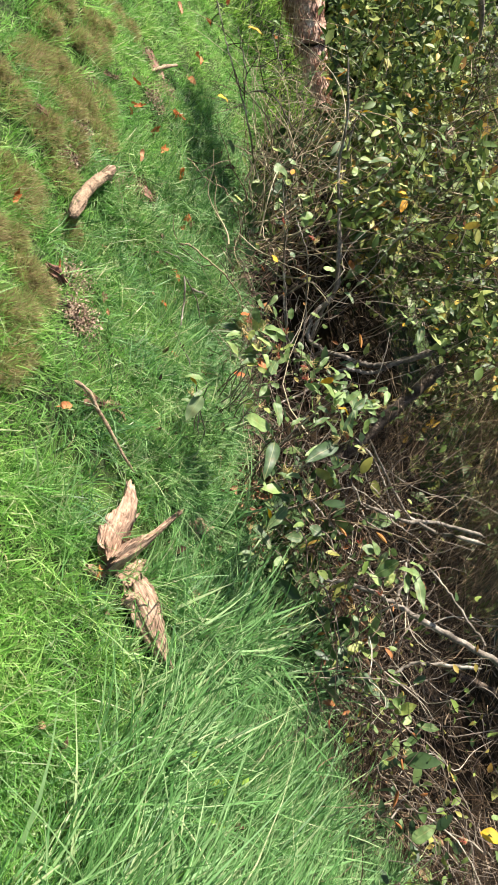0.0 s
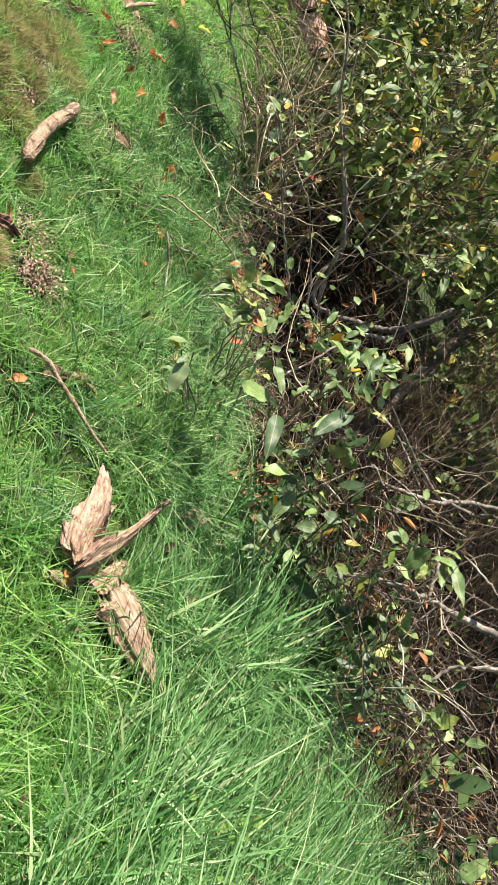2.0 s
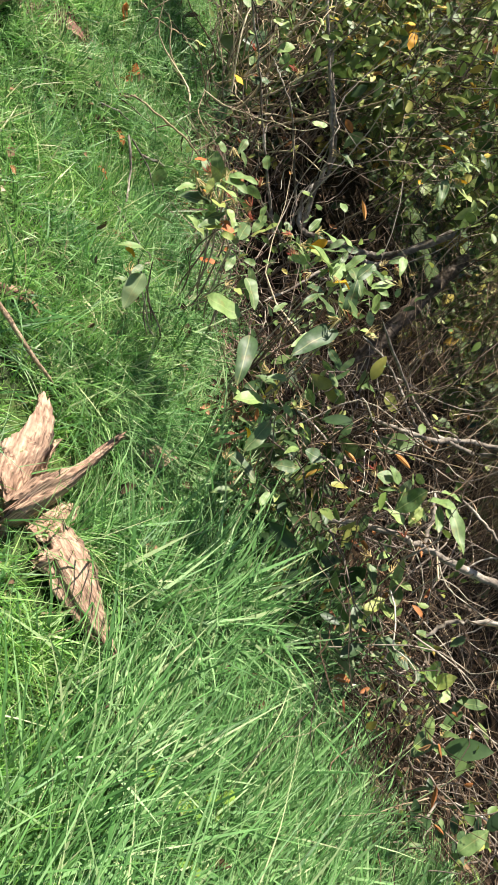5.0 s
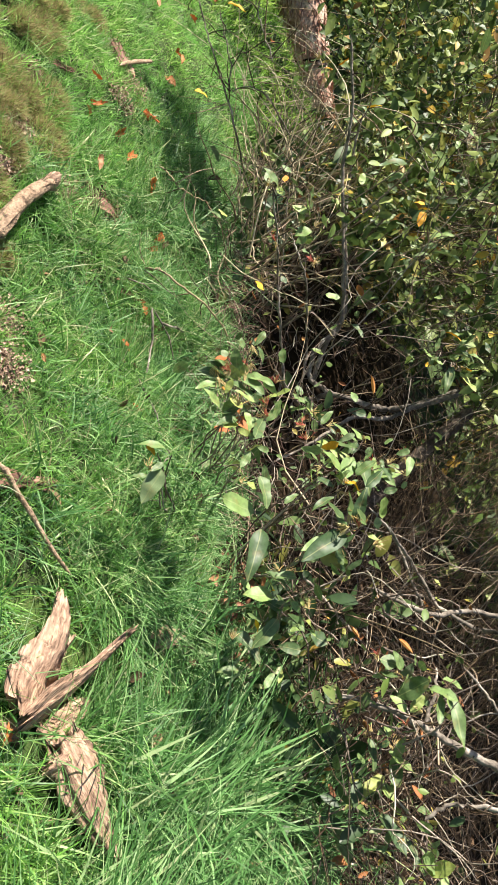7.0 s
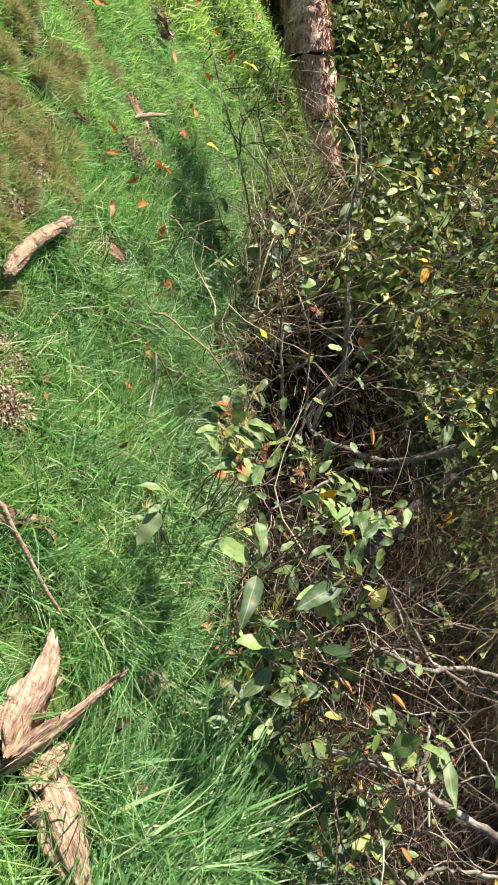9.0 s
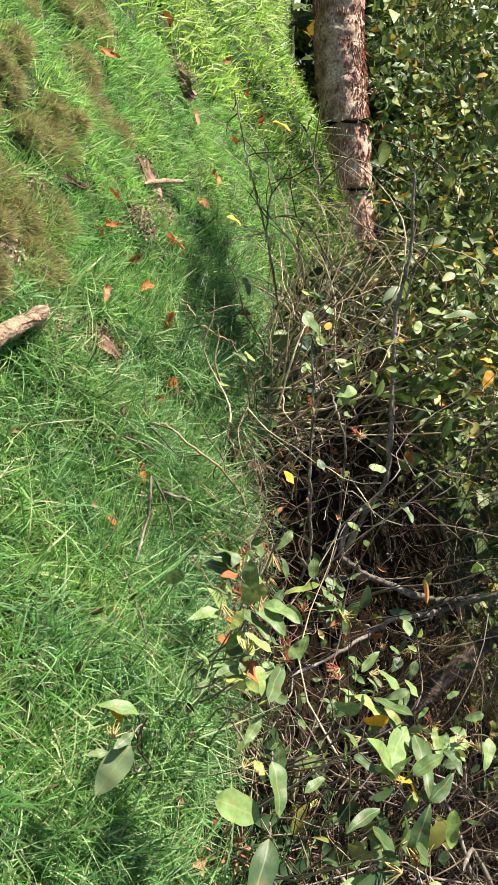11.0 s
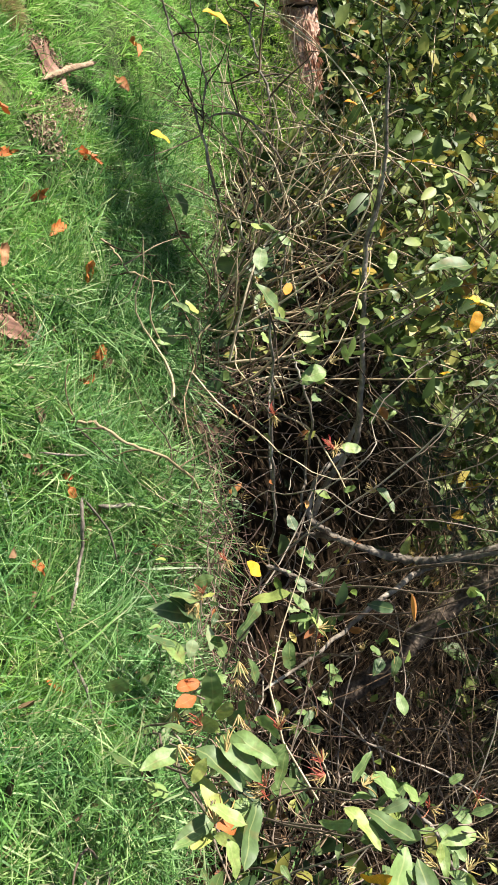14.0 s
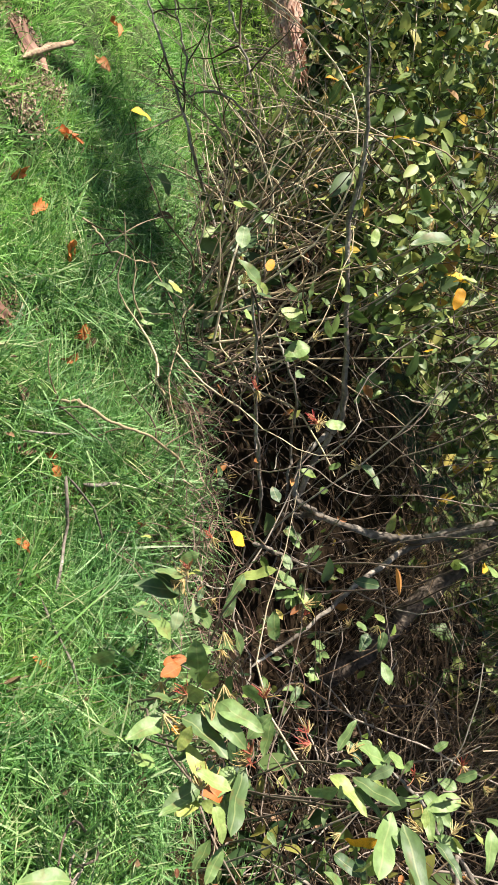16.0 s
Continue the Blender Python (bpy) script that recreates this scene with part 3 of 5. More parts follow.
for pts, r0, r1, label in [
        ([(-0.205, 1.078, 0.03), (-0.18, 1.1, 0.036), (-0.138, 1.113, 0.034), (-0.105, 1.12, 0.036), (-0.075, 1.131, 0.034), (-0.03, 1.155, 0.03)], 0.0042, 0.0026, "pale bent stick lying in the grass"),
        ([(-1.0, 1.88, 0.02), (-1.04, 1.97, 0.022), (-1.085, 2.09, 0.02)], 0.006, 0.004, "pale dry stick lying on the lawn"),
        ([(-0.41, 1.58, 0.05), (-0.38, 1.57, 0.045), (-0.355, 1.575, 0.03), (-0.29, 1.52, 0.02)], 0.0025, 0.0018, "thin reddish-brown twig lying in the grass"),
        ([(-0.41, 1.58, 0.05), (-0.36, 1.62, 0.04), (-0.31, 1.64, 0.02)], 0.0018, 0.001, "thin reddish-brown twig lying in the grass"),
        ([(-0.475, 1.56, 0.03), (-0.46, 1.6, 0.04), (-0.454, 1.65, 0.03)], 0.0016, 0.0012, "thin dry stalk lying in the grass"),
        ([(-0.392, 1.63, 0.03), (-0.38, 1.67, 0.035), (-0.373, 1.71, 0.03)], 0.003, 0.0022, "short grey twig lying in the grass"),
        ([(-0.30, 1.50, 0.02), (-0.22, 1.49, 0.035), (-0.17, 1.50, 0.02)], 0.002, 0.0012, "thin dry stalk lying in the grass")]:
    P = np.array(pts)
    c = P.mean(0)
    V, F = tube(np.concatenate([wander(P[i] - c, P[i + 1] - c, 5, 0.05)[:-1 if i < len(P) - 2 else None] for i in range(len(P) - 1)]), r0, r1, 7, 0.08, 2)
    ob = tagged(new("stick", mesh_np("stick", V, F, M_PALE if "pale" in label else M_BARK)), label, "stick")
    ob.location = tuple(c)

# bare crumbly places in the lawn
M_EARTH = material("dry_crumbly_earth", [(0.0, (0.12, 0.075, 0.05)), (0.5, (0.3, 0.2, 0.14)), (1.0, (0.5, 0.37, 0.28))], 0.9, grain=0.4, bump_scale=150)
for k, (x, y, rx, ry, label) in enumerate([(-0.32, 1.19, 0.03, 0.035, "small bare patch of pale crumbly earth in the lawn"), (-1.06, 1.96, 0.04, 0.035, "bare reddish patch of earth and bark crumbs in the lawn"),
                                           (-0.67, 1.36, 0.02, 0.03, "pale dry earth showing between brown tufts"), (-0.63, 1.61, 0.03, 0.04, "bare reddish patch of earth and bark crumbs in the lawn"), (-0.89, 1.56, 0.020, 0.030, "pale dry earth showing between brown tufts"), (-1.07, 1.95, 0.026, 0.040, "pale dry earth showing between brown tufts"), (-0.92, 1.85, 0.032, 0.030, "pale dry earth showing between brown tufts"), (-0.97, 1.95, 0.020, 0.040, "pale dry earth showing between brown tufts"), (-0.64, 1.52, 0.026, 0.030, "pale dry earth showing between brown tufts"), (-0.40, 1.24, 0.032, 0.040, "pale dry earth showing between brown tufts"), (-0.75, 1.44, 0.020, 0.030, "pale dry earth showing between brown tufts"), (-1.51, 2.35, 0.026, 0.040, "pale dry earth showing between brown tufts")]):
    g = np.random.default_rng(500 + k)
    n = 900
    P = np.stack([g.normal(0, rx * 0.6, n), g.normal(0, ry * 0.6, n), g.uniform(0.006, 0.016, n)], -1)
    V, F = spread(leaf_template(3, 0.9, 0.9, 0.2), frames(g.normal(0, 1, (n, 3)) * np.array([1, 1, 0.3]), g.normal(0, 0.5, (n, 3)) + np.array([0, 0, 1.0]), g.uniform(0.002, 0.007, n)), P)
    ob = tagged(new("bare_patch", mesh_np("bare_patch", V, F, M_EARTH if "pale" in label else M_LITTER)), label, "bare patch", kind="stuff")
    ob.location = (x, y, float(ground_z(x, y)))

# fallen leaves
CRISP = []
for w, f, c in ((0.5, 0.7, -0.3), (0.42, 1.2, 0.3), (0.55, 0.5, 0.4), (0.46, 0.9, -0.5)):
    V, F = leaf_template(9, w, f, c)
    V = V * (1 + 0.12 * np.sin(V[:, 1:2] * 17 + w * 50)) + rng.normal(0, 0.028, V.shape) * np.array([1, 0.5, 1.4])
    CRISP.append(mesh_np("fallen_leaf", V, F, M_ORANGE))
FALLEN = [(-0.935, 1.734), (-0.857, 1.69), (-0.862, 1.724), (-0.898, 1.91), (-0.704, 1.636), (-0.752, 1.762), (-1.391, 2.518), (-1.51, 2.735), (-1.301, 2.261), (-0.326, 1.281), (-0.408, 1.602), (-1.663, 2.61), (-1.643, 2.76), (-1.645, 2.872), (-2.029, 3.418), (-1.305, 1.88), (-1.594, 3.314), (0.106, 0.965), (-0.164, 1.057), (-0.412, 1.172), (-0.682, 1.805), (-0.551, 1.722), (-0.589, 1.781), (-0.799, 1.745), (-1.18, 2.27), (-1.152, 2.287), (-0.434, 1.618), (-0.202, 1.561), (-0.248, 1.454), (-0.212, 1.644), (-0.364, 1.506), (-0.318, 1.724), (-0.159, 1.725), (-0.887, 1.881), (-1.072, 2.217), (-0.857, 1.706), (0.521, 1.132), (-1.306, 1.664), (-1.616, 2.251), (-0.526, 1.115)]
for k, (x, y) in enumerate(FALLEN):
    g = np.random.default_rng(300 + k)
    ob = tagged(new("fallen_leaf", CRISP[k % 4]), ("curled orange-red fallen leaf lying on the grass", "dry reddish-brown fallen leaf on the lawn", "flat orange fallen leaf lying on the grass")[k % 3], "leaf", "fallen leaves on the lawn")
    size = g.uniform(0.024, 0.038) * (1.2 if y > 1.75 else 0.9) * (0.7 if x > -0.45 else 1)
    ob.matrix_basis = Matrix.Translation((x, y, float(ground_z(x, y)) + g.uniform(0.018, 0.028))) @ Euler((g.normal(0.15, 0.25), g.normal(-0.2, 0.3), g.uniform(0, 6.28))).to_matrix().to_4x4() @ Matrix.Scale(size, 4)


# small plants standing in the long grass
PLANT = [mesh_np("leaf", *leaf_template(7, w, 0.3, 0.15), material("soft_weed_leaf", [(0.0, (0.16, 0.3, 0.05)), (1.0, (0.3, 0.4, 0.06))], 0.5, "object", grain=0.2, translucent=0.3)) for w in (0.7, 0.8)]
for k, (x, y) in enumerate([(0.415, 1.02), (0.51, 1.11), (0.487, 1.06), (0.526, 1.02)]):
    g = np.random.default_rng(40 + k)
    weed = thing("weed", "small yellow-green broad-leaved weed in the long grass", "weed", "weeds in the long grass", (x, y, float(ground_z(x, y))))
    V, F = tube([(0, 0, 0), (0.004, 0.002, 0.03), (0.002, 0, 0.055)], 0.0018, 0.0012, 5)
    part("stem", mesh_np("stem", V, F, M_BUD), weed)
    for j in range(5 if k == 1 else 3):
        lf = part("leaf", PLANT[j % 2], weed)
        lf.matrix_basis = Matrix.Translation((0.002, 0, 0.05 + 0.004 * j)) @ Euler((g.normal(0.15, 0.2), g.normal(0, 0.2), 2.1 * j + g.normal(0, 0.3))).to_matrix().to_4x4() @ Matrix.Scale(g.uniform(0.014, 0.024), 4)


# ---- the leafy sprays of the hedge ----
def stems(starts, ends, n, amount, r0, r1, g, sides=3):
    """Many crooked thin stems at once, from starts to ends."""
    k = len(starts)
    s = np.linspace(0, 1, n)[None, :, None]
    J = np.cumsum(g.normal(0, 1, (k, n, 3)), 1)
    for _ in range(2):
        J = np.concatenate([J[:, :1], 0.25 * J[:, :-2] + 0.5 * J[:, 1:-1] + 0.25 * J[:, 2:], J[:, -1:]], 1)
    J = J - J[:, :1] - s * (J[:, -1:] - J[:, :1])
    P = starts[:, None] * (1 - s) + ends[:, None] * s + J * amount * np.linalg.norm(ends - starts, axis=1)[:, None, None] / math.sqrt(n)
    t = unit(np.gradient(P, axis=1))
    a = unit(np.cross(t, np.array([0.31, 0.17, 0.93])))
    b = np.cross(t, a)
    r = (r0[:, None] * (1 - s[..., 0]) + r1[:, None] * s[..., 0])[:, :, None, None]
    ang = np.linspace(0, 2 * math.pi, sides, endpoint=False)
    V = P[:, :, None] + r * (np.cos(ang)[None, None, :, None] * a[:, :, None] + np.sin(ang)[None, None, :, None] * b[:, :, None])
    q = np.array([(i * sides + j, i * sides + (j + 1) % sides, (i + 1) * sides + (j + 1) % sides, (i + 1) * sides + j) for i in range(n - 1) for j in range(sides)])
    return V.reshape(-1, 3), (q[None] + (np.arange(k) * n * sides)[:, None, None]).reshape(-1, 4)


def blossom(seed):
    g = np.random.default_rng(seed)
    d = unit(g.normal(0, 0.45, (11, 3)) + np.array([0, 0, 1.0]))
    V, F = stems(np.zeros((11, 3)), d * g.uniform(0.5, 1.0, (11, 1)), 5, 0.25, np.full(11, 0.03), np.full(11, 0.02), g, 4)
    return V, F


BLOSSOMS = [mesh_np("flower", *blossom(k), M_RED) for k in range(3)]
BUDS = [mesh_np("flower_stalk", *blossom(10 + k), M_BUD) for k in range(2)]
LEAF_MESH = {}
M_UNDER = leaf_look(material("pale_leaf_underside", [(0.0, (0.15, 0.22, 0.1)), (1.0, (0.24, 0.29, 0.15))], 0.6, "object", grain=0.15, translucent=0.2), 0.3, 0.3)
for key, mat in (("g", M_LEAF), ("o", M_ORANGE), ("y", M_YELLOW), ("p", M_UNDER)):
    for w in (26, 35, 42, 50, 60, 75):
        for c in (0, 1):
            V, F = leaf_template(10, w / 100, 0.34 if c else 0.2, 0.22 if c else -0.15, belly=0.42 if c else 0.5)
            V[:, 2] += 0.03 * np.sin(9 * V[:, 1] + 5 * c + w) * np.sign(V[:, 0]) + 0.02 * np.sin(14 * V[:, 1] + w)
            V[:, 0] *= 1 + 0.06 * np.sin(11 * V[:, 1] + w)
            LEAF_MESH[key, w, c] = mesh_np("leaf", V, F, mat)

SPRAYS = {}
SPRAYS['Aa'] = [
    (-0.242, 1.581, 0.137, -0.271, 1.559, 0.098, 0.46, 'g'),
    (-0.258, 1.584, 0.149, -0.275, 1.569, 0.120, 0.46, 'g'),
    (-0.196, 1.572, 0.108, -0.234, 1.566, 0.102, 0.46, 'g'),
    (-0.236, 1.583, 0.139, -0.280, 1.573, 0.131, 0.46, 'g'),
    (-0.158, 1.607, 0.095, -0.168, 1.594, 0.070, 0.50, 'o'),
    (-0.153, 1.345, 0.234, -0.129, 1.351, 0.244, 0.60, 'o'),
    (-0.022, 1.294, 0.236, -0.053, 1.276, 0.199, 0.50, 'g'),
    (-0.065, 1.305, 0.258, -0.024, 1.303, 0.256, 0.46, 'g'),
    (-0.151, 1.301, 0.272, -0.127, 1.305, 0.271, 0.46, 'g'),
    (-0.182, 1.295, 0.273, -0.156, 1.302, 0.278, 0.46, 'g'),
    (0.002, 1.311, 0.230, 0.049, 1.293, 0.216, 0.40, 'g'),
    (-0.045, 1.326, 0.250, -0.076, 1.328, 0.252, 0.46, 'g'),
    (-0.101, 1.326, 0.248, -0.085, 1.315, 0.225, 0.35, 'g'),
]
SPRAYS['Ta'] = [
    (-0.140, 1.246, 0.172, -0.161, 1.230, 0.149, 0.42, 'g'),
    (-0.116, 1.240, 0.159, -0.090, 1.219, 0.126, 0.50, 'p'),
    (-0.126, 1.243, 0.164, -0.120, 1.234, 0.148, 0.46, 'g'),
    (-0.117, 1.230, 0.142, -0.119, 1.220, 0.128, 0.40, 'g'),
    (-0.154, 1.234, 0.153, -0.140, 1.237, 0.158, 0.60, 'y'),
]
SPRAYS['Ba'] = [
    (0.033, 1.301, 0.349, 0.001, 1.295, 0.327, 0.40, 'g'),
    (0.032, 1.304, 0.356, -0.008, 1.307, 0.357, 0.35, 'g'),
    (0.033, 1.305, 0.359, -0.001, 1.313, 0.377, 0.35, 'g'),
    (0.042, 1.298, 0.343, 0.048, 1.278, 0.301, 0.50, 'g'),
    (0.041, 1.308, 0.371, 0.016, 1.307, 0.361, 0.40, 'g'),
    (0.045, 1.292, 0.329, 0.037, 1.278, 0.297, 0.50, 'g'),
    (0.054, 1.305, 0.368, 0.068, 1.307, 0.381, 0.46, 'g'),
    (-0.069, 1.471, 0.342, -0.096, 1.462, 0.315, 0.40, 'g'),
    (-0.060, 1.474, 0.356, -0.079, 1.470, 0.341, 0.46, 'g'),
    (-0.023, 1.336, 0.352, -0.062, 1.335, 0.350, 0.55, 'g'),
    (-0.029, 1.334, 0.345, -0.044, 1.342, 0.370, 0.46, 'g'),
    (-0.052, 1.329, 0.332, -0.074, 1.325, 0.325, 0.46, 'g'),
    (-0.021, 1.342, 0.370, -0.033, 1.348, 0.392, 0.50, 'g'),
]
SPRAYS['B2a'] = [
    (0.090, 1.275, 0.227, 0.070, 1.261, 0.197, 0.55, 'g'),
    (0.109, 1.274, 0.233, 0.084, 1.270, 0.215, 0.50, 'g'),
    (0.105, 1.281, 0.244, 0.099, 1.274, 0.229, 0.60, 'g'),
    (0.116, 1.269, 0.225, 0.133, 1.250, 0.199, 0.50, 'g'),
    (0.114, 1.260, 0.209, 0.099, 1.253, 0.191, 0.50, 'g'),
    (0.082, 1.285, 0.246, 0.055, 1.280, 0.229, 0.60, 'g'),
    (0.076, 1.293, 0.261, 0.060, 1.287, 0.244, 0.50, 'g'),
    (0.193, 1.358, 0.097, 0.174, 1.343, 0.067, 0.35, 'g'),
    (0.137, 1.372, 0.098, 0.177, 1.375, 0.118, 0.40, 'g'),
    (0.193, 1.372, 0.121, 0.173, 1.369, 0.106, 0.50, 'g'),
    (0.196, 1.398, 0.177, 0.180, 1.390, 0.149, 0.50, 'g'),
    (0.200, 1.412, 0.215, 0.178, 1.408, 0.189, 0.55, 'g'),
    (0.212, 1.374, 0.136, 0.224, 1.361, 0.120, 0.50, 'g'),
]
SPRAYS['Ca'] = [
    (0.268, 1.460, 0.288, 0.254, 1.450, 0.254, 0.55, 'g'),
    (0.276, 1.458, 0.290, 0.248, 1.465, 0.289, 0.50, 'g'),
    (0.307, 1.442, 0.275, 0.299, 1.460, 0.316, 0.65, 'g'),
    (0.329, 1.436, 0.282, 0.301, 1.443, 0.272, 0.50, 'g'),
    (0.319, 1.462, 0.347, 0.379, 1.434, 0.340, 0.26, 'g'),
    (0.323, 1.457, 0.335, 0.352, 1.439, 0.315, 0.35, 'g'),
    (0.311, 1.458, 0.321, 0.325, 1.461, 0.351, 0.50, 'g'),
    (0.267, 1.449, 0.261, 0.284, 1.452, 0.280, 0.50, 'g'),
    (0.317, 1.452, 0.312, 0.327, 1.439, 0.286, 0.50, 'g'),
]
SPRAYS['Da'] = [
    (0.421, 1.539, 0.193, 0.456, 1.537, 0.212, 0.40, 'g'),
    (0.451, 1.528, 0.185, 0.405, 1.547, 0.206, 0.30, 'g'),
    (0.454, 1.524, 0.177, 0.458, 1.491, 0.112, 0.30, 'g'),
    (0.453, 1.520, 0.168, 0.489, 1.512, 0.176, 0.50, 'g'),
    (0.392, 1.535, 0.169, 0.436, 1.522, 0.162, 0.35, 'g'),
    (0.441, 1.537, 0.201, 0.468, 1.520, 0.180, 0.50, 'g'),
    (0.513, 1.522, 0.144, 0.553, 1.521, 0.177, 0.50, 'g'),
    (0.538, 1.518, 0.153, 0.555, 1.506, 0.141, 0.40, 'g'),
    (0.552, 1.521, 0.175, 0.583, 1.506, 0.171, 0.40, 'g'),
    (0.583, 1.486, 0.193, 0.569, 1.500, 0.217, 0.50, 'g'),
    (0.592, 1.485, 0.200, 0.592, 1.500, 0.242, 0.50, 'g'),
    (0.598, 1.489, 0.218, 0.565, 1.494, 0.196, 0.50, 'g'),
    (0.624, 1.484, 0.237, 0.643, 1.484, 0.264, 0.50, 'g'),
    (0.609, 1.489, 0.231, 0.614, 1.478, 0.207, 0.50, 'g'),
]
SPRAYS['Ea'] = [
    (0.701, 1.554, 0.146, 0.717, 1.528, 0.105, 0.55, 'g'),
    (0.709, 1.545, 0.133, 0.680, 1.565, 0.151, 0.50, 'g'),
    (0.712, 1.554, 0.161, 0.710, 1.563, 0.186, 0.60, 'g'),
    (0.718, 1.545, 0.145, 0.736, 1.542, 0.162, 0.50, 'g'),
    (0.608, 1.559, 0.072, 0.627, 1.558, 0.084, 0.50, 'g'),
    (0.638, 1.567, 0.112, 0.659, 1.561, 0.116, 0.60, 'g'),
    (0.804, 1.390, 0.183, 0.785, 1.417, 0.217, 0.50, 'g'),
    (0.820, 1.423, 0.305, 0.843, 1.417, 0.339, 0.60, 'y'),
    (0.844, 1.418, 0.349, 0.828, 1.431, 0.373, 0.60, 'y'),
    (0.894, 1.368, 0.278, 0.899, 1.370, 0.301, 0.70, 'y'),
]
SPRAYS['Fa'] = [
    (-0.531, 1.695, 0.310, -0.566, 1.686, 0.298, 0.45, 'g'),
    (-0.528, 1.693, 0.304, -0.515, 1.697, 0.311, 0.60, 'g'),
    (-0.600, 1.902, 0.109, -0.625, 1.895, 0.097, 0.50, 'g'),
    (-0.577, 1.902, 0.103, -0.602, 1.896, 0.094, 0.50, 'g'),
    (-0.579, 1.891, 0.080, -0.597, 1.880, 0.058, 0.50, 'g'),
    (-0.571, 1.892, 0.079, -0.573, 1.879, 0.053, 0.50, 'g'),
    (-0.482, 1.756, 0.330, -0.499, 1.743, 0.295, 0.45, 'g'),
    (-0.475, 1.756, 0.329, -0.506, 1.752, 0.326, 0.55, 'g'),
    (-0.484, 1.757, 0.336, -0.502, 1.755, 0.336, 0.60, 'g'),
    (-0.450, 1.755, 0.322, -0.454, 1.744, 0.289, 0.55, 'g'),
    (-0.471, 1.749, 0.304, -0.460, 1.752, 0.314, 0.50, 'g'),
    (-0.374, 2.191, 0.290, -0.361, 2.177, 0.236, 0.40, 'g'),
    (-0.354, 2.181, 0.254, -0.363, 2.190, 0.286, 0.40, 'g'),
    (-0.279, 1.866, 0.299, -0.249, 1.865, 0.312, 0.42, 'g'),
]
SPRAYS['Ga'] = [
    (-0.564, 2.045, 0.478, -0.585, 2.037, 0.435, 0.45, 'g'),
    (-0.544, 2.046, 0.475, -0.554, 2.041, 0.437, 0.45, 'g'),
    (-0.588, 2.044, 0.492, -0.614, 2.040, 0.489, 0.45, 'g'),
    (-0.509, 2.041, 0.432, -0.512, 2.036, 0.403, 0.50, 'g'),
    (-0.483, 2.041, 0.432, -0.507, 2.038, 0.415, 0.50, 'g'),
    (-0.531, 2.050, 0.527, -0.506, 2.050, 0.506, 0.40, 'g'),
    (-0.584, 2.030, 0.399, -0.559, 2.026, 0.373, 0.45, 'g'),
    (-0.468, 2.047, 0.488, -0.486, 2.046, 0.463, 0.50, 'y'),
    (-0.457, 2.046, 0.481, -0.433, 2.041, 0.458, 0.50, 'y'),
    (-0.437, 2.039, 0.443, -0.451, 2.035, 0.412, 0.45, 'g'),
    (-0.455, 2.042, 0.448, -0.477, 2.043, 0.447, 0.45, 'g'),
    (-0.381, 2.035, 0.484, -0.377, 2.031, 0.458, 0.50, 'g'),
    (-0.336, 2.023, 0.478, -0.359, 2.027, 0.461, 0.50, 'g'),
    (-0.269, 1.997, 0.459, -0.279, 1.998, 0.441, 0.80, 'g'),
]
SPRAYS['Gb'] = [
    (-0.757, 1.961, 0.400, -0.768, 1.963, 0.432, 0.45, 'g'),
    (-0.747, 1.966, 0.413, -0.763, 1.965, 0.434, 0.40, 'g'),
    (-0.669, 1.933, 0.261, -0.676, 1.919, 0.234, 0.50, 'g'),
    (-0.660, 1.937, 0.267, -0.682, 1.926, 0.250, 0.40, 'g'),
    (-0.651, 1.926, 0.242, -0.620, 1.916, 0.219, 0.50, 'g'),
    (-0.782, 1.960, 0.442, -0.779, 1.963, 0.461, 0.50, 'y'),
    (-0.790, 1.953, 0.414, -0.781, 1.958, 0.426, 0.60, 'y'),
    (-0.486, 1.967, 0.378, -0.494, 1.968, 0.372, 0.60, 'y'),
    (-0.685, 1.984, 0.452, -0.680, 1.987, 0.479, 0.35, 'y'),
]
SPRAYS['Ha'] = [
    (-0.167, 2.030, 0.111, -0.189, 2.023, 0.084, 0.50, 'g'),
    (-0.195, 2.028, 0.093, -0.161, 2.025, 0.102, 0.50, 'g'),
    (-0.131, 2.059, 0.244, -0.154, 2.067, 0.261, 0.40, 'g'),
    (-0.314, 1.880, 0.067, -0.303, 1.888, 0.084, 0.60, 'g'),
    (-0.321, 1.886, 0.076, -0.300, 1.885, 0.080, 0.60, 'g'),
    (-0.199, 1.752, 0.117, -0.188, 1.772, 0.157, 0.40, 'g'),
    (-0.158, 1.763, 0.156, -0.158, 1.775, 0.183, 0.50, 'g'),
    (-0.190, 1.777, 0.167, -0.159, 1.773, 0.176, 0.50, 'g'),
    (-0.156, 1.775, 0.184, -0.132, 1.771, 0.193, 0.50, 'g'),
    (-0.132, 1.771, 0.193, -0.143, 1.782, 0.214, 0.60, 'g'),
    (-0.142, 1.771, 0.185, -0.163, 1.778, 0.186, 0.40, 'g'),
    (-0.220, 1.790, 0.012, -0.239, 1.779, -0.014, 0.40, 'g'),
    (-0.235, 1.795, 0.013, -0.258, 1.785, -0.011, 0.40, 'g'),
    (-0.201, 1.794, 0.026, -0.200, 1.773, -0.007, 0.45, 'g'),
]
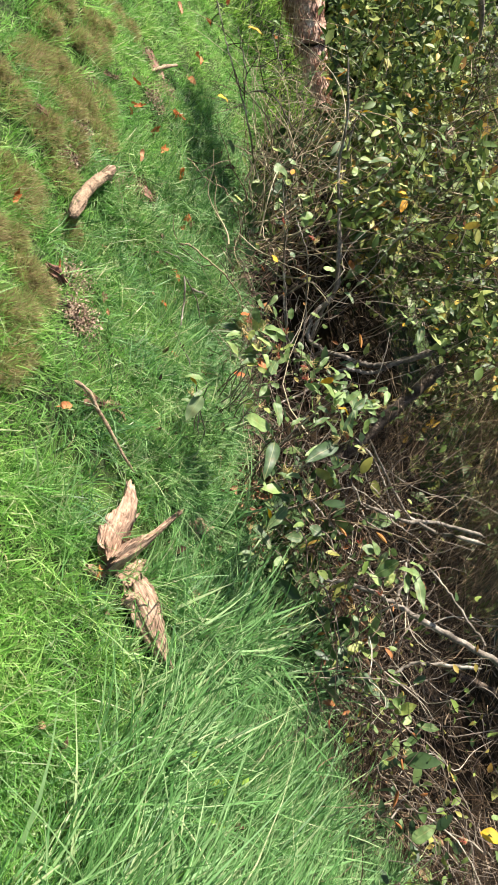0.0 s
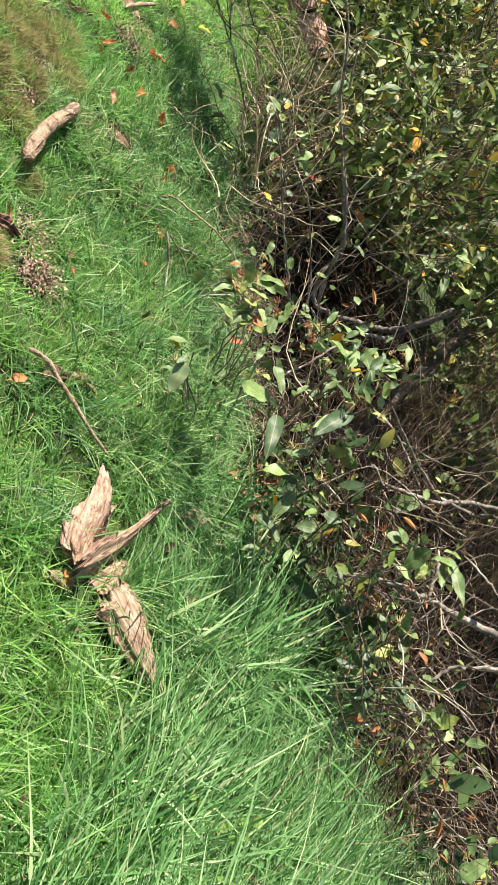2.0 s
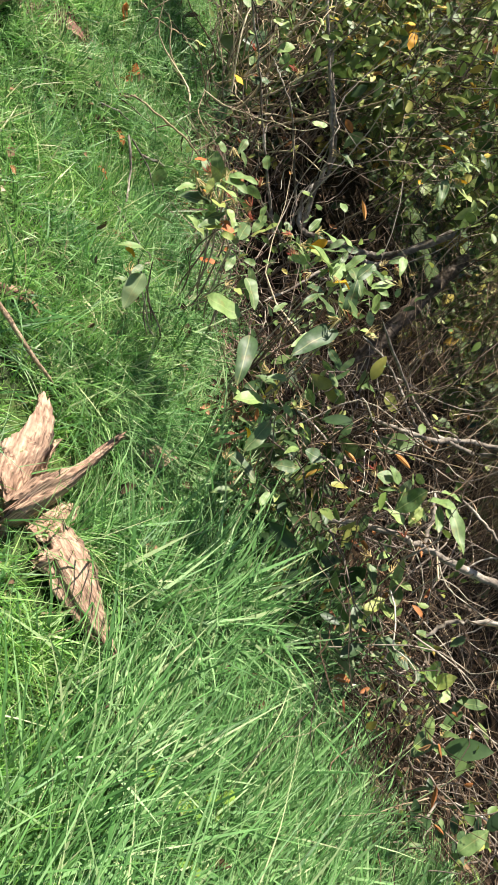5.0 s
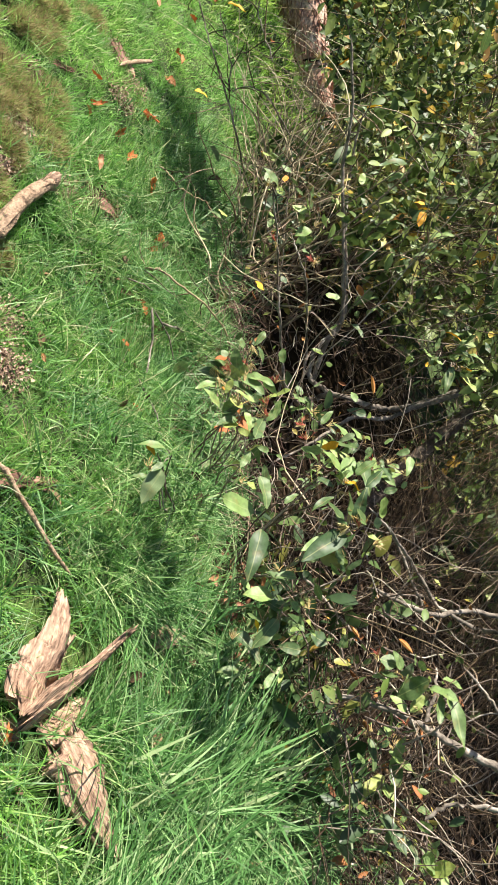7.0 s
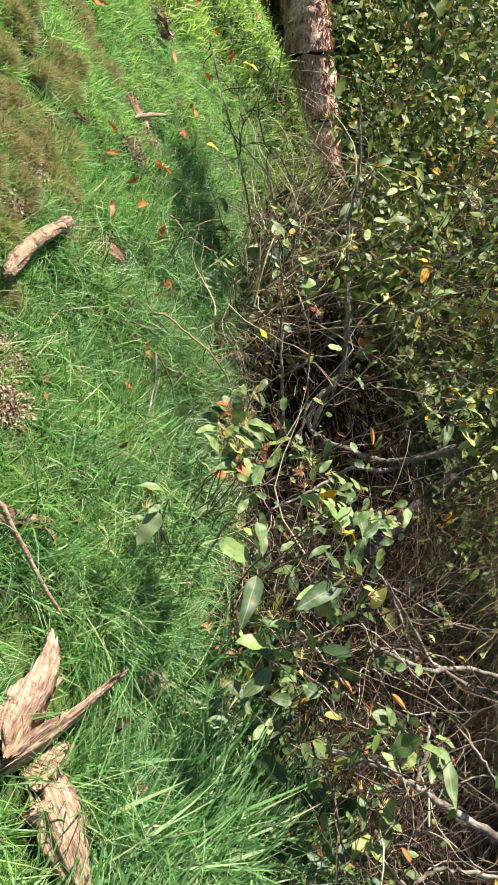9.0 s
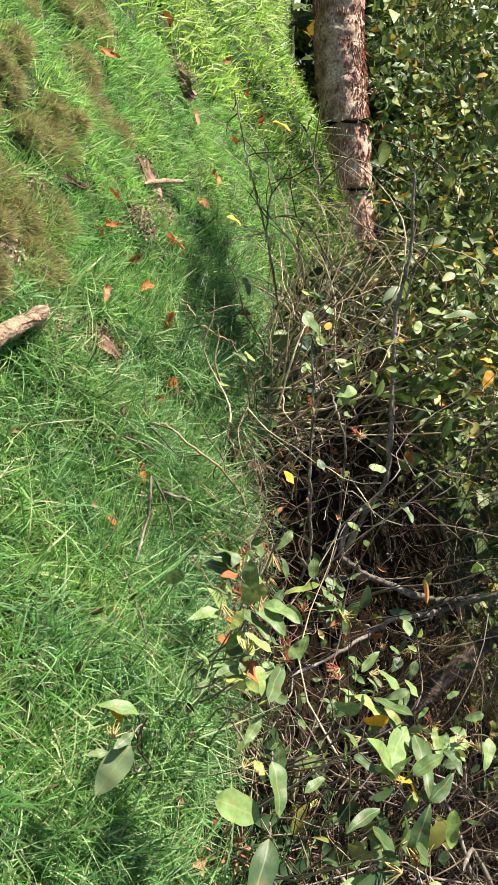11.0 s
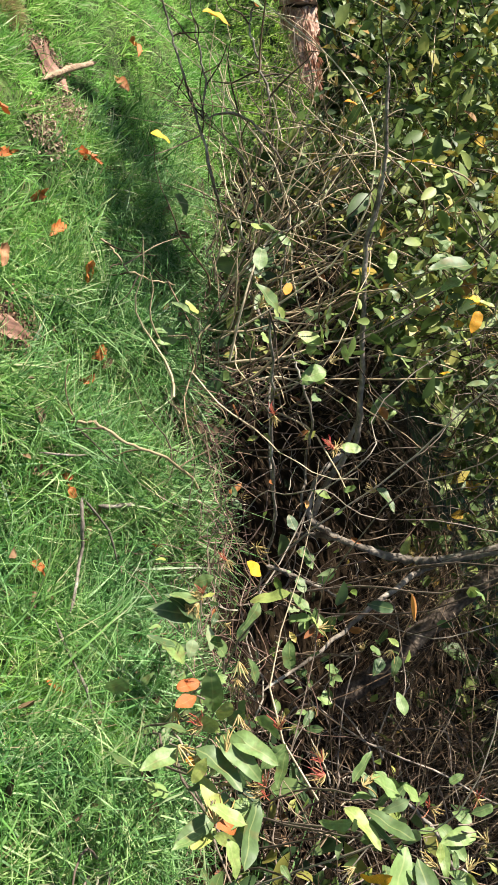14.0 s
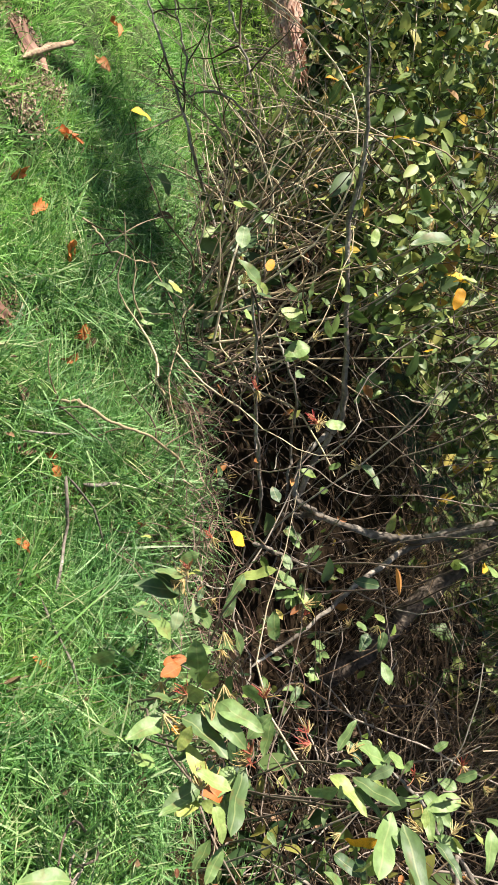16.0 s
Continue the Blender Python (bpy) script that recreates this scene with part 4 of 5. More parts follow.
SPRAYS['Hb'] = [
    (-0.211, 1.796, 0.025, -0.223, 1.779, -0.008, 0.40, 'g'),
    (-0.197, 1.800, 0.040, -0.216, 1.801, 0.031, 0.50, 'g'),
    (-0.166, 1.768, 0.003, -0.177, 1.753, -0.024, 0.40, 'g'),
    (-0.060, 1.839, 0.233, -0.074, 1.839, 0.219, 0.70, 'g'),
    (-0.060, 1.842, 0.241, -0.058, 1.846, 0.254, 0.60, 'g'),
    (-0.055, 1.838, 0.233, -0.043, 1.827, 0.216, 0.60, 'g'),
    (-0.041, 1.802, 0.166, -0.064, 1.809, 0.160, 0.40, 'g'),
    (-0.024, 1.791, 0.160, -0.036, 1.784, 0.139, 0.40, 'g'),
    (-0.026, 1.777, 0.135, -0.016, 1.764, 0.123, 0.50, 'g'),
    (-0.007, 1.760, 0.125, -0.009, 1.773, 0.143, 0.50, 'g'),
]
SPRAYS['Ja'] = [
    (-0.208, 1.391, 0.239, -0.245, 1.408, 0.245, 0.42, 'g'),
    (-0.216, 1.414, 0.274, -0.239, 1.423, 0.277, 0.42, 'g'),
    (-0.247, 1.414, 0.255, -0.268, 1.417, 0.251, 0.50, 'g'),
    (-0.123, 1.591, 0.048, -0.127, 1.566, 0.013, 0.60, 'g'),
    (-0.129, 1.597, 0.053, -0.113, 1.606, 0.078, 0.45, 'g'),
    (-0.108, 1.601, 0.073, -0.126, 1.604, 0.066, 0.50, 'g'),
    (-0.204, 1.340, 0.231, -0.210, 1.325, 0.207, 0.50, 'g'),
    (-0.202, 1.346, 0.242, -0.172, 1.348, 0.270, 0.42, 'g'),
    (-0.204, 1.358, 0.260, -0.173, 1.355, 0.283, 0.40, 'g'),
    (-0.201, 1.360, 0.267, -0.183, 1.366, 0.297, 0.45, 'g'),
    (-0.183, 1.338, 0.243, -0.157, 1.328, 0.250, 0.45, 'g'),
    (-0.139, 1.374, 0.263, -0.113, 1.349, 0.248, 0.42, 'g'),
    (-0.141, 1.370, 0.255, -0.134, 1.355, 0.239, 0.55, 'g'),
    (-0.126, 1.356, 0.247, -0.116, 1.358, 0.258, 0.40, 'g'),
]
SPRAYS['Jb'] = [
    (-0.148, 1.334, 0.242, -0.153, 1.320, 0.219, 0.50, 'g'),
    (-0.142, 1.331, 0.243, -0.141, 1.316, 0.223, 0.50, 'g'),
    (-0.151, 1.343, 0.255, -0.163, 1.345, 0.247, 0.50, 'g'),
    (-0.237, 1.363, 0.248, -0.236, 1.353, 0.232, 0.55, 'o'),
    (-0.309, 1.404, 0.320, -0.323, 1.400, 0.308, 0.60, 'y'),
    (-0.198, 1.340, 0.234, -0.193, 1.340, 0.239, 0.80, 'y'),
]
SPRAYS['Ka'] = [
    (-0.075, 1.445, 0.318, -0.048, 1.440, 0.344, 0.40, 'g'),
    (-0.083, 1.440, 0.300, -0.059, 1.436, 0.320, 0.40, 'g'),
    (-0.069, 1.440, 0.314, -0.047, 1.433, 0.329, 0.35, 'g'),
    (-0.100, 1.458, 0.321, -0.085, 1.454, 0.326, 0.50, 'g'),
    (0.007, 1.525, 0.379, -0.002, 1.518, 0.345, 0.42, 'g'),
    (0.000, 1.528, 0.377, -0.013, 1.528, 0.355, 0.40, 'g'),
    (-0.006, 1.522, 0.347, 0.014, 1.514, 0.363, 0.50, 'g'),
    (-0.043, 1.437, 0.345, -0.021, 1.405, 0.313, 0.42, 'g'),
    (-0.023, 1.418, 0.335, -0.017, 1.403, 0.315, 0.50, 'g'),
    (-0.034, 1.434, 0.352, 0.002, 1.409, 0.361, 0.32, 'g'),
    (-0.035, 1.430, 0.341, -0.017, 1.423, 0.355, 0.40, 'g'),
    (-0.016, 1.440, 0.422, 0.004, 1.421, 0.410, 0.35, 'g'),
    (-0.032, 1.403, 0.295, -0.017, 1.400, 0.311, 0.50, 'g'),
    (-0.016, 1.429, 0.376, -0.000, 1.421, 0.391, 0.45, 'g'),
]
SPRAYS['Kb'] = [
    (-0.046, 1.414, -0.068, -0.013, 1.442, -0.028, 0.55, 'g'),
    (-0.033, 1.398, -0.068, -0.010, 1.419, -0.041, 0.50, 'g'),
]
SPRAYS['Ma'] = [
    (-0.130, 1.689, 0.465, -0.159, 1.681, 0.431, 0.30, 'g'),
    (-0.120, 1.691, 0.481, -0.108, 1.688, 0.458, 0.35, 'g'),
    (-0.131, 1.694, 0.509, -0.114, 1.696, 0.527, 0.35, 'g'),
    (-0.145, 1.692, 0.494, -0.150, 1.695, 0.525, 0.40, 'g'),
    (-0.121, 1.691, 0.477, -0.088, 1.687, 0.456, 0.35, 'g'),
    (-0.108, 1.692, 0.487, -0.068, 1.691, 0.488, 0.35, 'g'),
    (-0.145, 1.688, 0.465, -0.138, 1.685, 0.444, 0.35, 'g'),
    (-0.114, 1.695, 0.513, -0.142, 1.693, 0.503, 0.35, 'g'),
    (-0.093, 1.697, 0.548, -0.094, 1.697, 0.565, 0.40, 'g'),
    (-0.376, 1.915, 0.489, -0.368, 1.921, 0.526, 0.45, 'g'),
    (-0.349, 1.920, 0.484, -0.323, 1.929, 0.524, 0.60, 'g'),
    (-0.339, 1.927, 0.526, -0.316, 1.927, 0.495, 0.50, 'g'),
    (-0.508, 1.882, 0.619, -0.525, 1.876, 0.609, 0.30, 'g'),
    (-0.496, 1.887, 0.636, -0.523, 1.876, 0.608, 0.35, 'g'),
]
SPRAYS['Mb'] = [
    (-0.614, 1.824, 0.695, -0.632, 1.810, 0.715, 0.50, 'g'),
    (-0.510, 1.876, 0.508, -0.528, 1.862, 0.465, 0.50, 'g'),
    (-0.499, 1.878, 0.492, -0.499, 1.874, 0.463, 0.50, 'g'),
]

FLOWERS = {
    'Fa': [(-0.37, 1.636, 0.338), (-0.424, 1.618, 0.293), (-0.367, 1.636, 0.338)],
    'Ka': [(-0.111, 1.447, 0.29), (-0.02, 1.528, 0.342), (-0.016, 1.54, 0.386), (-0.091, 1.509, 0.26)],
    'Ja': [(-0.139, 1.376, 0.268), (-0.215, 1.356, 0.248), (-0.153, 1.364, 0.279), (-0.18, 1.402, 0.287)],
    'Ba': [(0.041, 1.305, 0.361)],
    'Aa': [(-0.264, 1.585, 0.154)],
    'Ma': [(-0.316, 1.934, 0.602)],
    'Ca': [(0.244, 1.45, 0.268), (0.345, 1.428, 0.278)],
    'Hb': [(-0.101, 1.836, 0.152)],
    'Ea': [(0.827, 1.407, 0.28)],
    'Ha': [(-0.267, 1.718, 0.124)],
}
SPRAY_LABEL = {
    "A": "leafy shrub spray with grey-green oval leaves and two orange ones", "T": "pale green shoot with a yellowing leaf above the grass",
    "B": "whorled spray of pale green oval leaves with red thread flowers", "C": "bright green drooping spray of leathery leaves on a grey branch",
    "D": "sparse spray of pale olive leaves over dead twigs", "E": "low shoots with yellow-green and golden leaves over dead twigs",
    "F": "upright thin stems with lime-green leaves against dark twigs", "G": "dark green leafy spray with golden yellow leaves",
    "H": "low spray of small green leaves at the foot of the hedge", "J": "spray of large grey-green leaves with red thread flowers",
    "K": "spray of broad blue-green leaves with red flower threads", "M": "lit spray of narrow yellow-green leaves deep in the hedge"}
CAM_SIDE = np.array((-0.5, -0.32, 0.8))


def spray(key, rows, flowers):
    g = np.random.default_rng(sum(map(ord, key)) * 7)
    base = np.array([r[0:3] for r in rows])
    root = base.mean(0) + np.array([0.02, 0.1, 0.0])
    root[2] = max(0.02, root[2] - 0.03)
    top = thing("leafy_spray", SPRAY_LABEL[key[0]], "shrub", "leafy sprays of the hedge", tuple(root))
    hubs = base[g.choice(len(base), min(4, len(base)), replace=False)] * 0.7 + root * 0.3
    near = hubs[np.argmin(np.linalg.norm(base[:, None] - hubs[None], axis=2), 1)]
    foot = np.array([root[0] + 0.06, root[1] + 0.12, 0.0])
    reach = np.linalg.norm(near - base, axis=1, keepdims=True)
    near = base + (near - base) * np.minimum(1, 0.018 / np.maximum(reach, 1e-6))
    V, F = stems(near - root, base - root, 6, 0.12, np.full(len(base), 0.0009), np.full(len(base), 0.0006), g, 5)
    part("leaf_stalk_growth", mesh_np("leaf_stalk_growth", V, F, M_THIN), top, kind="stuff")
    for h in hubs:
        V, F = stems((foot - root)[None], (h - root)[None], 10, 0.1, np.full(1, 0.0016), np.full(1, 0.0009), g, 6)
        part("stem", mesh_np("stem", V, F, M_THIN), top)
    rows = list(rows)
    for k in range(int(len(rows) * 2.2) if key[0] != "T" else 0):
        b = base[g.integers(len(base))] + g.normal(0, 0.026, 3) + np.array([0.0, 0.03, -0.012])
        b[2] = max(0.015, b[2])
        d = unit(g.normal(0, 1, 3) + np.array([-0.3, -0.2, -0.2])) * g.uniform(0.012, 0.031)
        rows.append((*b, *(b + d), float(g.choice([0.35, 0.42, 0.5])), "g" if g.random() > 0.14 else "p" if g.random() > 0.15 else "y"))
    for k, (bx, by, bz, tx, ty, tz, w, kind) in enumerate(rows):
        b, d = np.array((bx, by, bz)), np.array((tx - bx, ty - by, tz - bz))
        ln = np.linalg.norm(d)
        d = d + g.normal(0, 0.22, 3) * ln * np.array([0.15, 1, 0.3]) + (0.45 * ln * np.array([-0.05, -0.82, 0.57]) if k < len(base) else 0)
        wk = min((26, 35, 42, 50, 60, 75), key=lambda q: abs(q - w * 100))
        m = frames(d[None], (CAM_SIDE + g.normal(0, 0.2 if k < len(base) else 0.7, 3))[None], np.array([np.linalg.norm(d) * 1.05]), np.array([ln * 1.12]))[0]
        ob = part("leaf", LEAF_MESH[kind, wk, int(g.integers(2))], top)
        ob.matrix_basis = Matrix.Translation(Vector(b - root)) @ Matrix(m.tolist()).to_4x4()
    for k in range(len(base) // 2):
        ob = part("flower_stalk", BUDS[k % 2], top, "dry straw-coloured flower stalks", "stuff")
        ob.matrix_basis = Matrix.Translation(Vector(base[g.integers(len(base))] + g.normal(0, 0.015, 3) - root)) @ Vector(g.normal(0, 1, 3)).to_track_quat("Z", "Y").to_matrix().to_4x4() @ Matrix.Scale(g.uniform(0.014, 0.026), 4)
    for p in flowers:
        for me, name, sz in ((BLOSSOMS[int(g.integers(3))], "flower", 0.017), (BUDS[int(g.integers(2))], "flower_stalk", 0.016)):
            if name == "flower":
                q = Vector((-0.55, -0.5, 0.1 + 0.4 * g.normal()))
                bloom = part(name, me, top, "red thread-like flower", "stuff")
                bloom.matrix_basis = Matrix.Translation(Vector(np.array(p) - root)) @ q.to_track_quat("Z", "Y").to_matrix().to_4x4() @ Matrix.Scale(sz, 4)
            else:
                part(name, me, bloom, "yellowish bud stalks", "stuff").matrix_basis = Vector(g.normal(0, 1, 3)).to_track_quat("Z", "Y").to_matrix().to_4x4()


for key, rows in SPRAYS.items():
    spray(key, rows, FLOWERS.get(key, []))


# ---- woody branches ----
BRANCHES = {
    'fork_branch': ([(-0.080, 2.137, 0.405), (-0.085, 2.134, 0.332), (-0.090, 2.123, 0.266), (-0.110, 2.117, 0.224), (-0.149, 2.076, 0.186), (-0.181, 2.072, 0.147), (-0.188, 2.132, 0.082), (-0.204, 2.119, 0.041)], 0.0088, 0.0048),
    'fork_up': ([(-0.181, 2.072, 0.147), (-0.214, 2.069, 0.118), (-0.240, 2.070, 0.109), (-0.283, 2.084, 0.136), (-0.303, 2.096, 0.169), (-0.318, 2.157, 0.188), (-0.356, 2.172, 0.220), (-0.429, 2.116, 0.266), (-0.532, 2.125, 0.303), (-0.597, 2.123, 0.333), (-0.670, 2.113, 0.382), (-0.726, 2.098, 0.434)], 0.0066, 0.0022),
    'low_branch': ([(-0.086, 2.13, 0.293), (-0.08, 2.113, 0.235), (-0.111, 1.903, 0.225), (-0.099, 1.852, 0.19), (-0.087, 1.809, 0.151), (-0.078, 1.739, 0.091)], 0.0055, 0.002),
    'dark_stem': ([(-0.034, 2.262, 0.392), (-0.002, 2.238, 0.312), (0.027, 2.213, 0.243), (0.055, 2.183, 0.174), (0.091, 2.145, 0.104), (0.12, 2.12, 0.0)], 0.016, 0.02),
    'stem_a': ([(-0.228, 2.033, 0.059), (-0.318, 2.067, 0.071), (-0.410, 2.090, 0.092), (-0.481, 2.103, 0.121), (-0.567, 2.108, 0.163), (-0.646, 2.102, 0.211), (-0.729, 2.082, 0.261)], 0.0028, 0.0012),
    'stem_b': ([(-0.231, 2.062, 0.094), (-0.314, 2.124, 0.115), (-0.393, 1.860, 0.249), (-0.458, 1.863, 0.251), (-0.498, 1.861, 0.253)], 0.0028, 0.0012),
    'stem_c': ([(-0.243, 1.735, 0.165), (-0.192, 1.880, 0.125), (-0.119, 2.017, 0.110), (-0.092, 2.019, 0.140)], 0.0030, 0.0020),
    'stem_d': ([(-0.788, 1.9, 0.491), (-0.73, 1.93, 0.46), (-0.669, 1.95, 0.431), (-0.611, 1.98, 0.376), (-0.523, 2.0, 0.333), (-0.405, 2.03, 0.281), (-0.323, 2.05, 0.237), (-0.294, 2.07, 0.177), (-0.224, 2.087, 0.104)], 0.0022, 0.0055),
    'stem_e': ([(-0.537, 1.7, 0.298), (-0.486, 1.76, 0.259), (-0.426, 1.825, 0.21), (-0.343, 1.88, 0.158), (-0.255, 1.93, 0.108), (-0.203, 1.96, 0.058)], 0.0016, 0.0026),
    'left_twig': ([(-0.556, 2.102, 0.139), (-0.712, 2.321, 0.047), (-0.811, 2.311, 0.059), (-0.786, 2.038, 0.162), (-0.891, 2.016, 0.184), (-0.980, 1.979, 0.200), (-1.031, 1.953, 0.216), (-1.098, 1.909, 0.241)], 0.0032, 0.0014),
    'left_twig_side': ([(-0.886, 2.018, 0.186), (-0.928, 2.011, 0.217), (-0.976, 1.992, 0.232), (-1.031, 1.964, 0.254)], 0.0020, 0.0010),
    'left_twig_b': ([(-0.842, 2.342, 0.202), (-0.844, 2.053, 0.261), (-0.881, 2.035, 0.233), (-0.888, 2.019, 0.192)], 0.0020, 0.0012),
    'left_twig_c': ([(-0.773, 1.776, 0.363), (-0.815, 1.765, 0.369), (-0.850, 1.752, 0.373), (-0.876, 1.745, 0.393)], 0.0016, 0.0010),
    'arc_a': ([(-0.74, 1.835, 0.05), (-0.72, 1.837, 0.06), (-0.68, 1.84, 0.07), (-0.663, 1.9, 0.08), (-0.657, 1.954, 0.08)], 0.0017, 0.0013),
    'arc_b': ([(-0.5, 1.64, 0.03), (-0.486, 1.651, 0.06), (-0.445, 1.681, 0.07), (-0.421, 1.754, 0.07), (-0.368, 1.831, 0.06), (-0.33, 1.87, 0.04)], 0.0019, 0.0022),
    'arm_a': ([(0.292, 1.49, 0.121), (0.318, 1.511, 0.183), (0.356, 1.522, 0.233), (0.395, 1.535, 0.265), (0.476, 1.571, 0.32), (0.544, 1.614, 0.367), (0.644, 1.643, 0.443)], 0.0034, 0.0078),
    'arm_i': ([(0.395, 1.535, 0.265), (0.36, 1.58, 0.285), (0.335, 1.62, 0.292)], 0.004, 0.002),
    'arm_b': ([(0.476, 2.381, 0.031), (0.533, 2.370, 0.015), (0.607, 2.360, 0.025)], 0.0040, 0.0060),
    'arm_c': ([(0.525, 1.508, 0.220), (0.517, 1.532, 0.256), (0.535, 1.543, 0.304), (0.565, 1.550, 0.383)], 0.0030, 0.0040),
    'arm_d': ([(0.180, 1.640, 0.220), (0.216, 1.618, 0.273), (0.253, 1.632, 0.314), (0.309, 1.805, 0.345), (0.367, 1.815, 0.427)], 0.0030, 0.0050),
    'arm_e': ([(0.392, 1.777, 0.288), (0.435, 1.774, 0.306), (0.483, 1.765, 0.322), (0.545, 1.749, 0.344), (0.585, 1.735, 0.363)], 0.0025, 0.0035),
    'arm_f': ([(0.124, 1.605, 0.129), (0.173, 1.616, 0.147), (0.214, 1.620, 0.160), (0.267, 1.623, 0.180)], 0.0022, 0.0030),
    'arm_g': ([(0.054, 1.669, 0.263), (0.102, 1.682, 0.281), (0.147, 1.687, 0.283), (0.222, 1.687, 0.284), (0.248, 1.686, 0.285)], 0.0018, 0.0030),
    'arm_h': ([(0.052, 1.314, 0.396), (0.177, 1.701, 0.292), (0.257, 1.691, 0.308), (0.303, 1.688, 0.352), (0.357, 1.682, 0.448)], 0.0018, 0.0050),
    'thick_arm': ([(0.621, 2.321, -0.068), (0.719, 2.310, -0.007), (0.787, 2.303, 0.060), (0.859, 2.290, 0.150), (0.910, 2.273, 0.215)], 0.0060, 0.0120),
}

SHRUBS = {
    "dark_shrub": ("grey forked branches of a half-bare shrub over a dark hollow", ("fork_branch", "fork_up", "low_branch", "dark_stem", "stem_a", "stem_b", "stem_c", "stem_d", "stem_e")),
    "leaning_shrub": ("thin dark twigs arching from the hedge over the lawn", ("left_twig", "left_twig_side", "left_twig_b", "left_twig_c", "arc_a", "arc_b")),
    "bare_shrub": ("bare grey branches of a dying shrub above dead twigs", ("arm_a", "arm_i", "arm_b", "arm_c", "arm_d", "arm_e", "arm_f", "arm_g", "arm_h", "thick_arm"))}
for name, (label, keys) in SHRUBS.items():
    o = np.mean([BRANCHES[k][0][0] for k in keys], 0)
    top = thing("shrub", label, "shrub", at=tuple(o))
    for k in keys:
        P, r0, r1 = BRANCHES[k]
        g = np.random.default_rng(sum(map(ord, k)))
        P = np.array(P) - o
        s = np.linspace(0, len(P) - 1, 5 * len(P))
        Q = np.stack([np.interp(s, np.arange(len(P)), P[:, i]) for i in range(3)], -1)
        for _ in range(2):
            Q[1:-1] = 0.25 * Q[:-2] + 0.5 * Q[1:-1] + 0.25 * Q[2:]
        Q += g.normal(0, 0.0012, Q.shape)
        V, F = tube(Q, r0, r1, 8, 0.07, len(k))
        part("branch", mesh_np("branch", V, F, M_STEM if k in ("dark_stem", "thick_arm") else M_STRAW if "arc" in k else M_BARK), top)
        m = max(4, len(Q) // 3)
        st = Q[g.integers(0, len(Q), m)]
        en = st + unit(g.normal(0, 1, (m, 3)) + np.array([-0.2, -0.2, 0.1])) * g.uniform(0.03, 0.13, (m, 1))
        V, F = stems(st, en, 7, 0.16, np.full(m, 0.0014), np.full(m, 0.0006), g, 4)
        part("twiggy_growth", mesh_np("twiggy_growth", V, F, M_TWIG), top, kind="stuff")


    if name == "leaning_shrub":
        for b, t, kind, w in (((-0.885, 1.726, 0.337), (-0.868, 1.742, 0.36), "y", 50), ((-0.829, 1.818, 0.184), (-0.815, 1.832, 0.203), "y", 60),
                              ((-0.877, 1.743, 0.388), (-0.862, 1.754, 0.402), "g", 60), ((-0.804, 2.025, 0.1), (-0.77, 2.039, 0.106), "g", 75)):
            d = np.array(t) - np.array(b)
            lf = part("leaf", LEAF_MESH[kind, w, 1], top, "golden yellow leaf" if kind == "y" else "")
            lf.matrix_basis = Matrix.Translation(Vector(np.array(b) - o)) @ Matrix(frames(d[None], CAM_SIDE[None], np.array([1.05 * np.linalg.norm(d)]))[0].tolist()).to_4x4()


# ---- hedge mass, dead stems and litter ----
def cloud(n, lo, hi, keep):
    lo, hi = np.array(lo), np.array(hi)
    P = np.zeros((0, 3))
    while len(P) < n:
        p = rng.uniform(lo, hi, (n, 3))
        P = np.concatenate([P, p[rng.random(n) < keep(p[:, 0], p[:, 1], p[:, 2])]])
    return P[:n]


def leaf_cloud(P, size, template, toward=(-0.3, -0.5, 0.7), droop=-0.3, loose=0.55):
    n = len(P)
    ax = unit(rng.normal(0, 1, (n, 3)) + np.array([-0.1, -0.2, droop]))
    nr = unit(rng.normal(0, loose, (n, 3)) + np.array(toward))
    return spread(template, frames(ax, nr, size * rng.lognormal(0, 0.32, n)), P)


def clumpy(x, y, z, f, a=0.38, b=0.6):
    return smooth(a, b, 0.5 + 0.3 * np.sin(f * x + 1.1) * np.sin(f * y + 2.0) + 0.3 * np.sin(f * z * 1.3 + 0.5 + 0.7 * f * x))


def hollow(x, y, z):
    """0 inside the dark hollow under the forked branch."""
    return smooth(0.75, 1.15, np.sqrt(((x + 0.2) / 0.36) ** 2 + ((y - 2.1) / 0.55) ** 2 + ((z - 0.2) / 0.26) ** 2))


def leafy(x, y, z):
    """1 where the hedge is leafy, fading to the bare stretch."""
    return smooth(0.4, 0.8, z - 0.9 * x) * hollow(x, y, z)


def strawy(x, y, z):
    """1 where dry stalks hang in front of the hedge instead of leaves."""
    return np.exp(-((x + 0.68) / 0.2) ** 2 - ((z - 0.27) / 0.17) ** 2) * (1 - smooth(0.25, 0.45, off_edge(x, y)))


def trunk_line(x, y):
    """The height below which one looks past the hedge's end to the fallen tree."""
    return 0.345 + 0.35 * (-0.95 - x) - 0.34 * (y - 2.3)


def gap(x, y, z):
    k = trunk_line(x, y)
    return np.maximum(smooth(-1.0, -0.85, x + 0.45 * (y - 2.3)), smooth(0.0, 0.04, z - k))


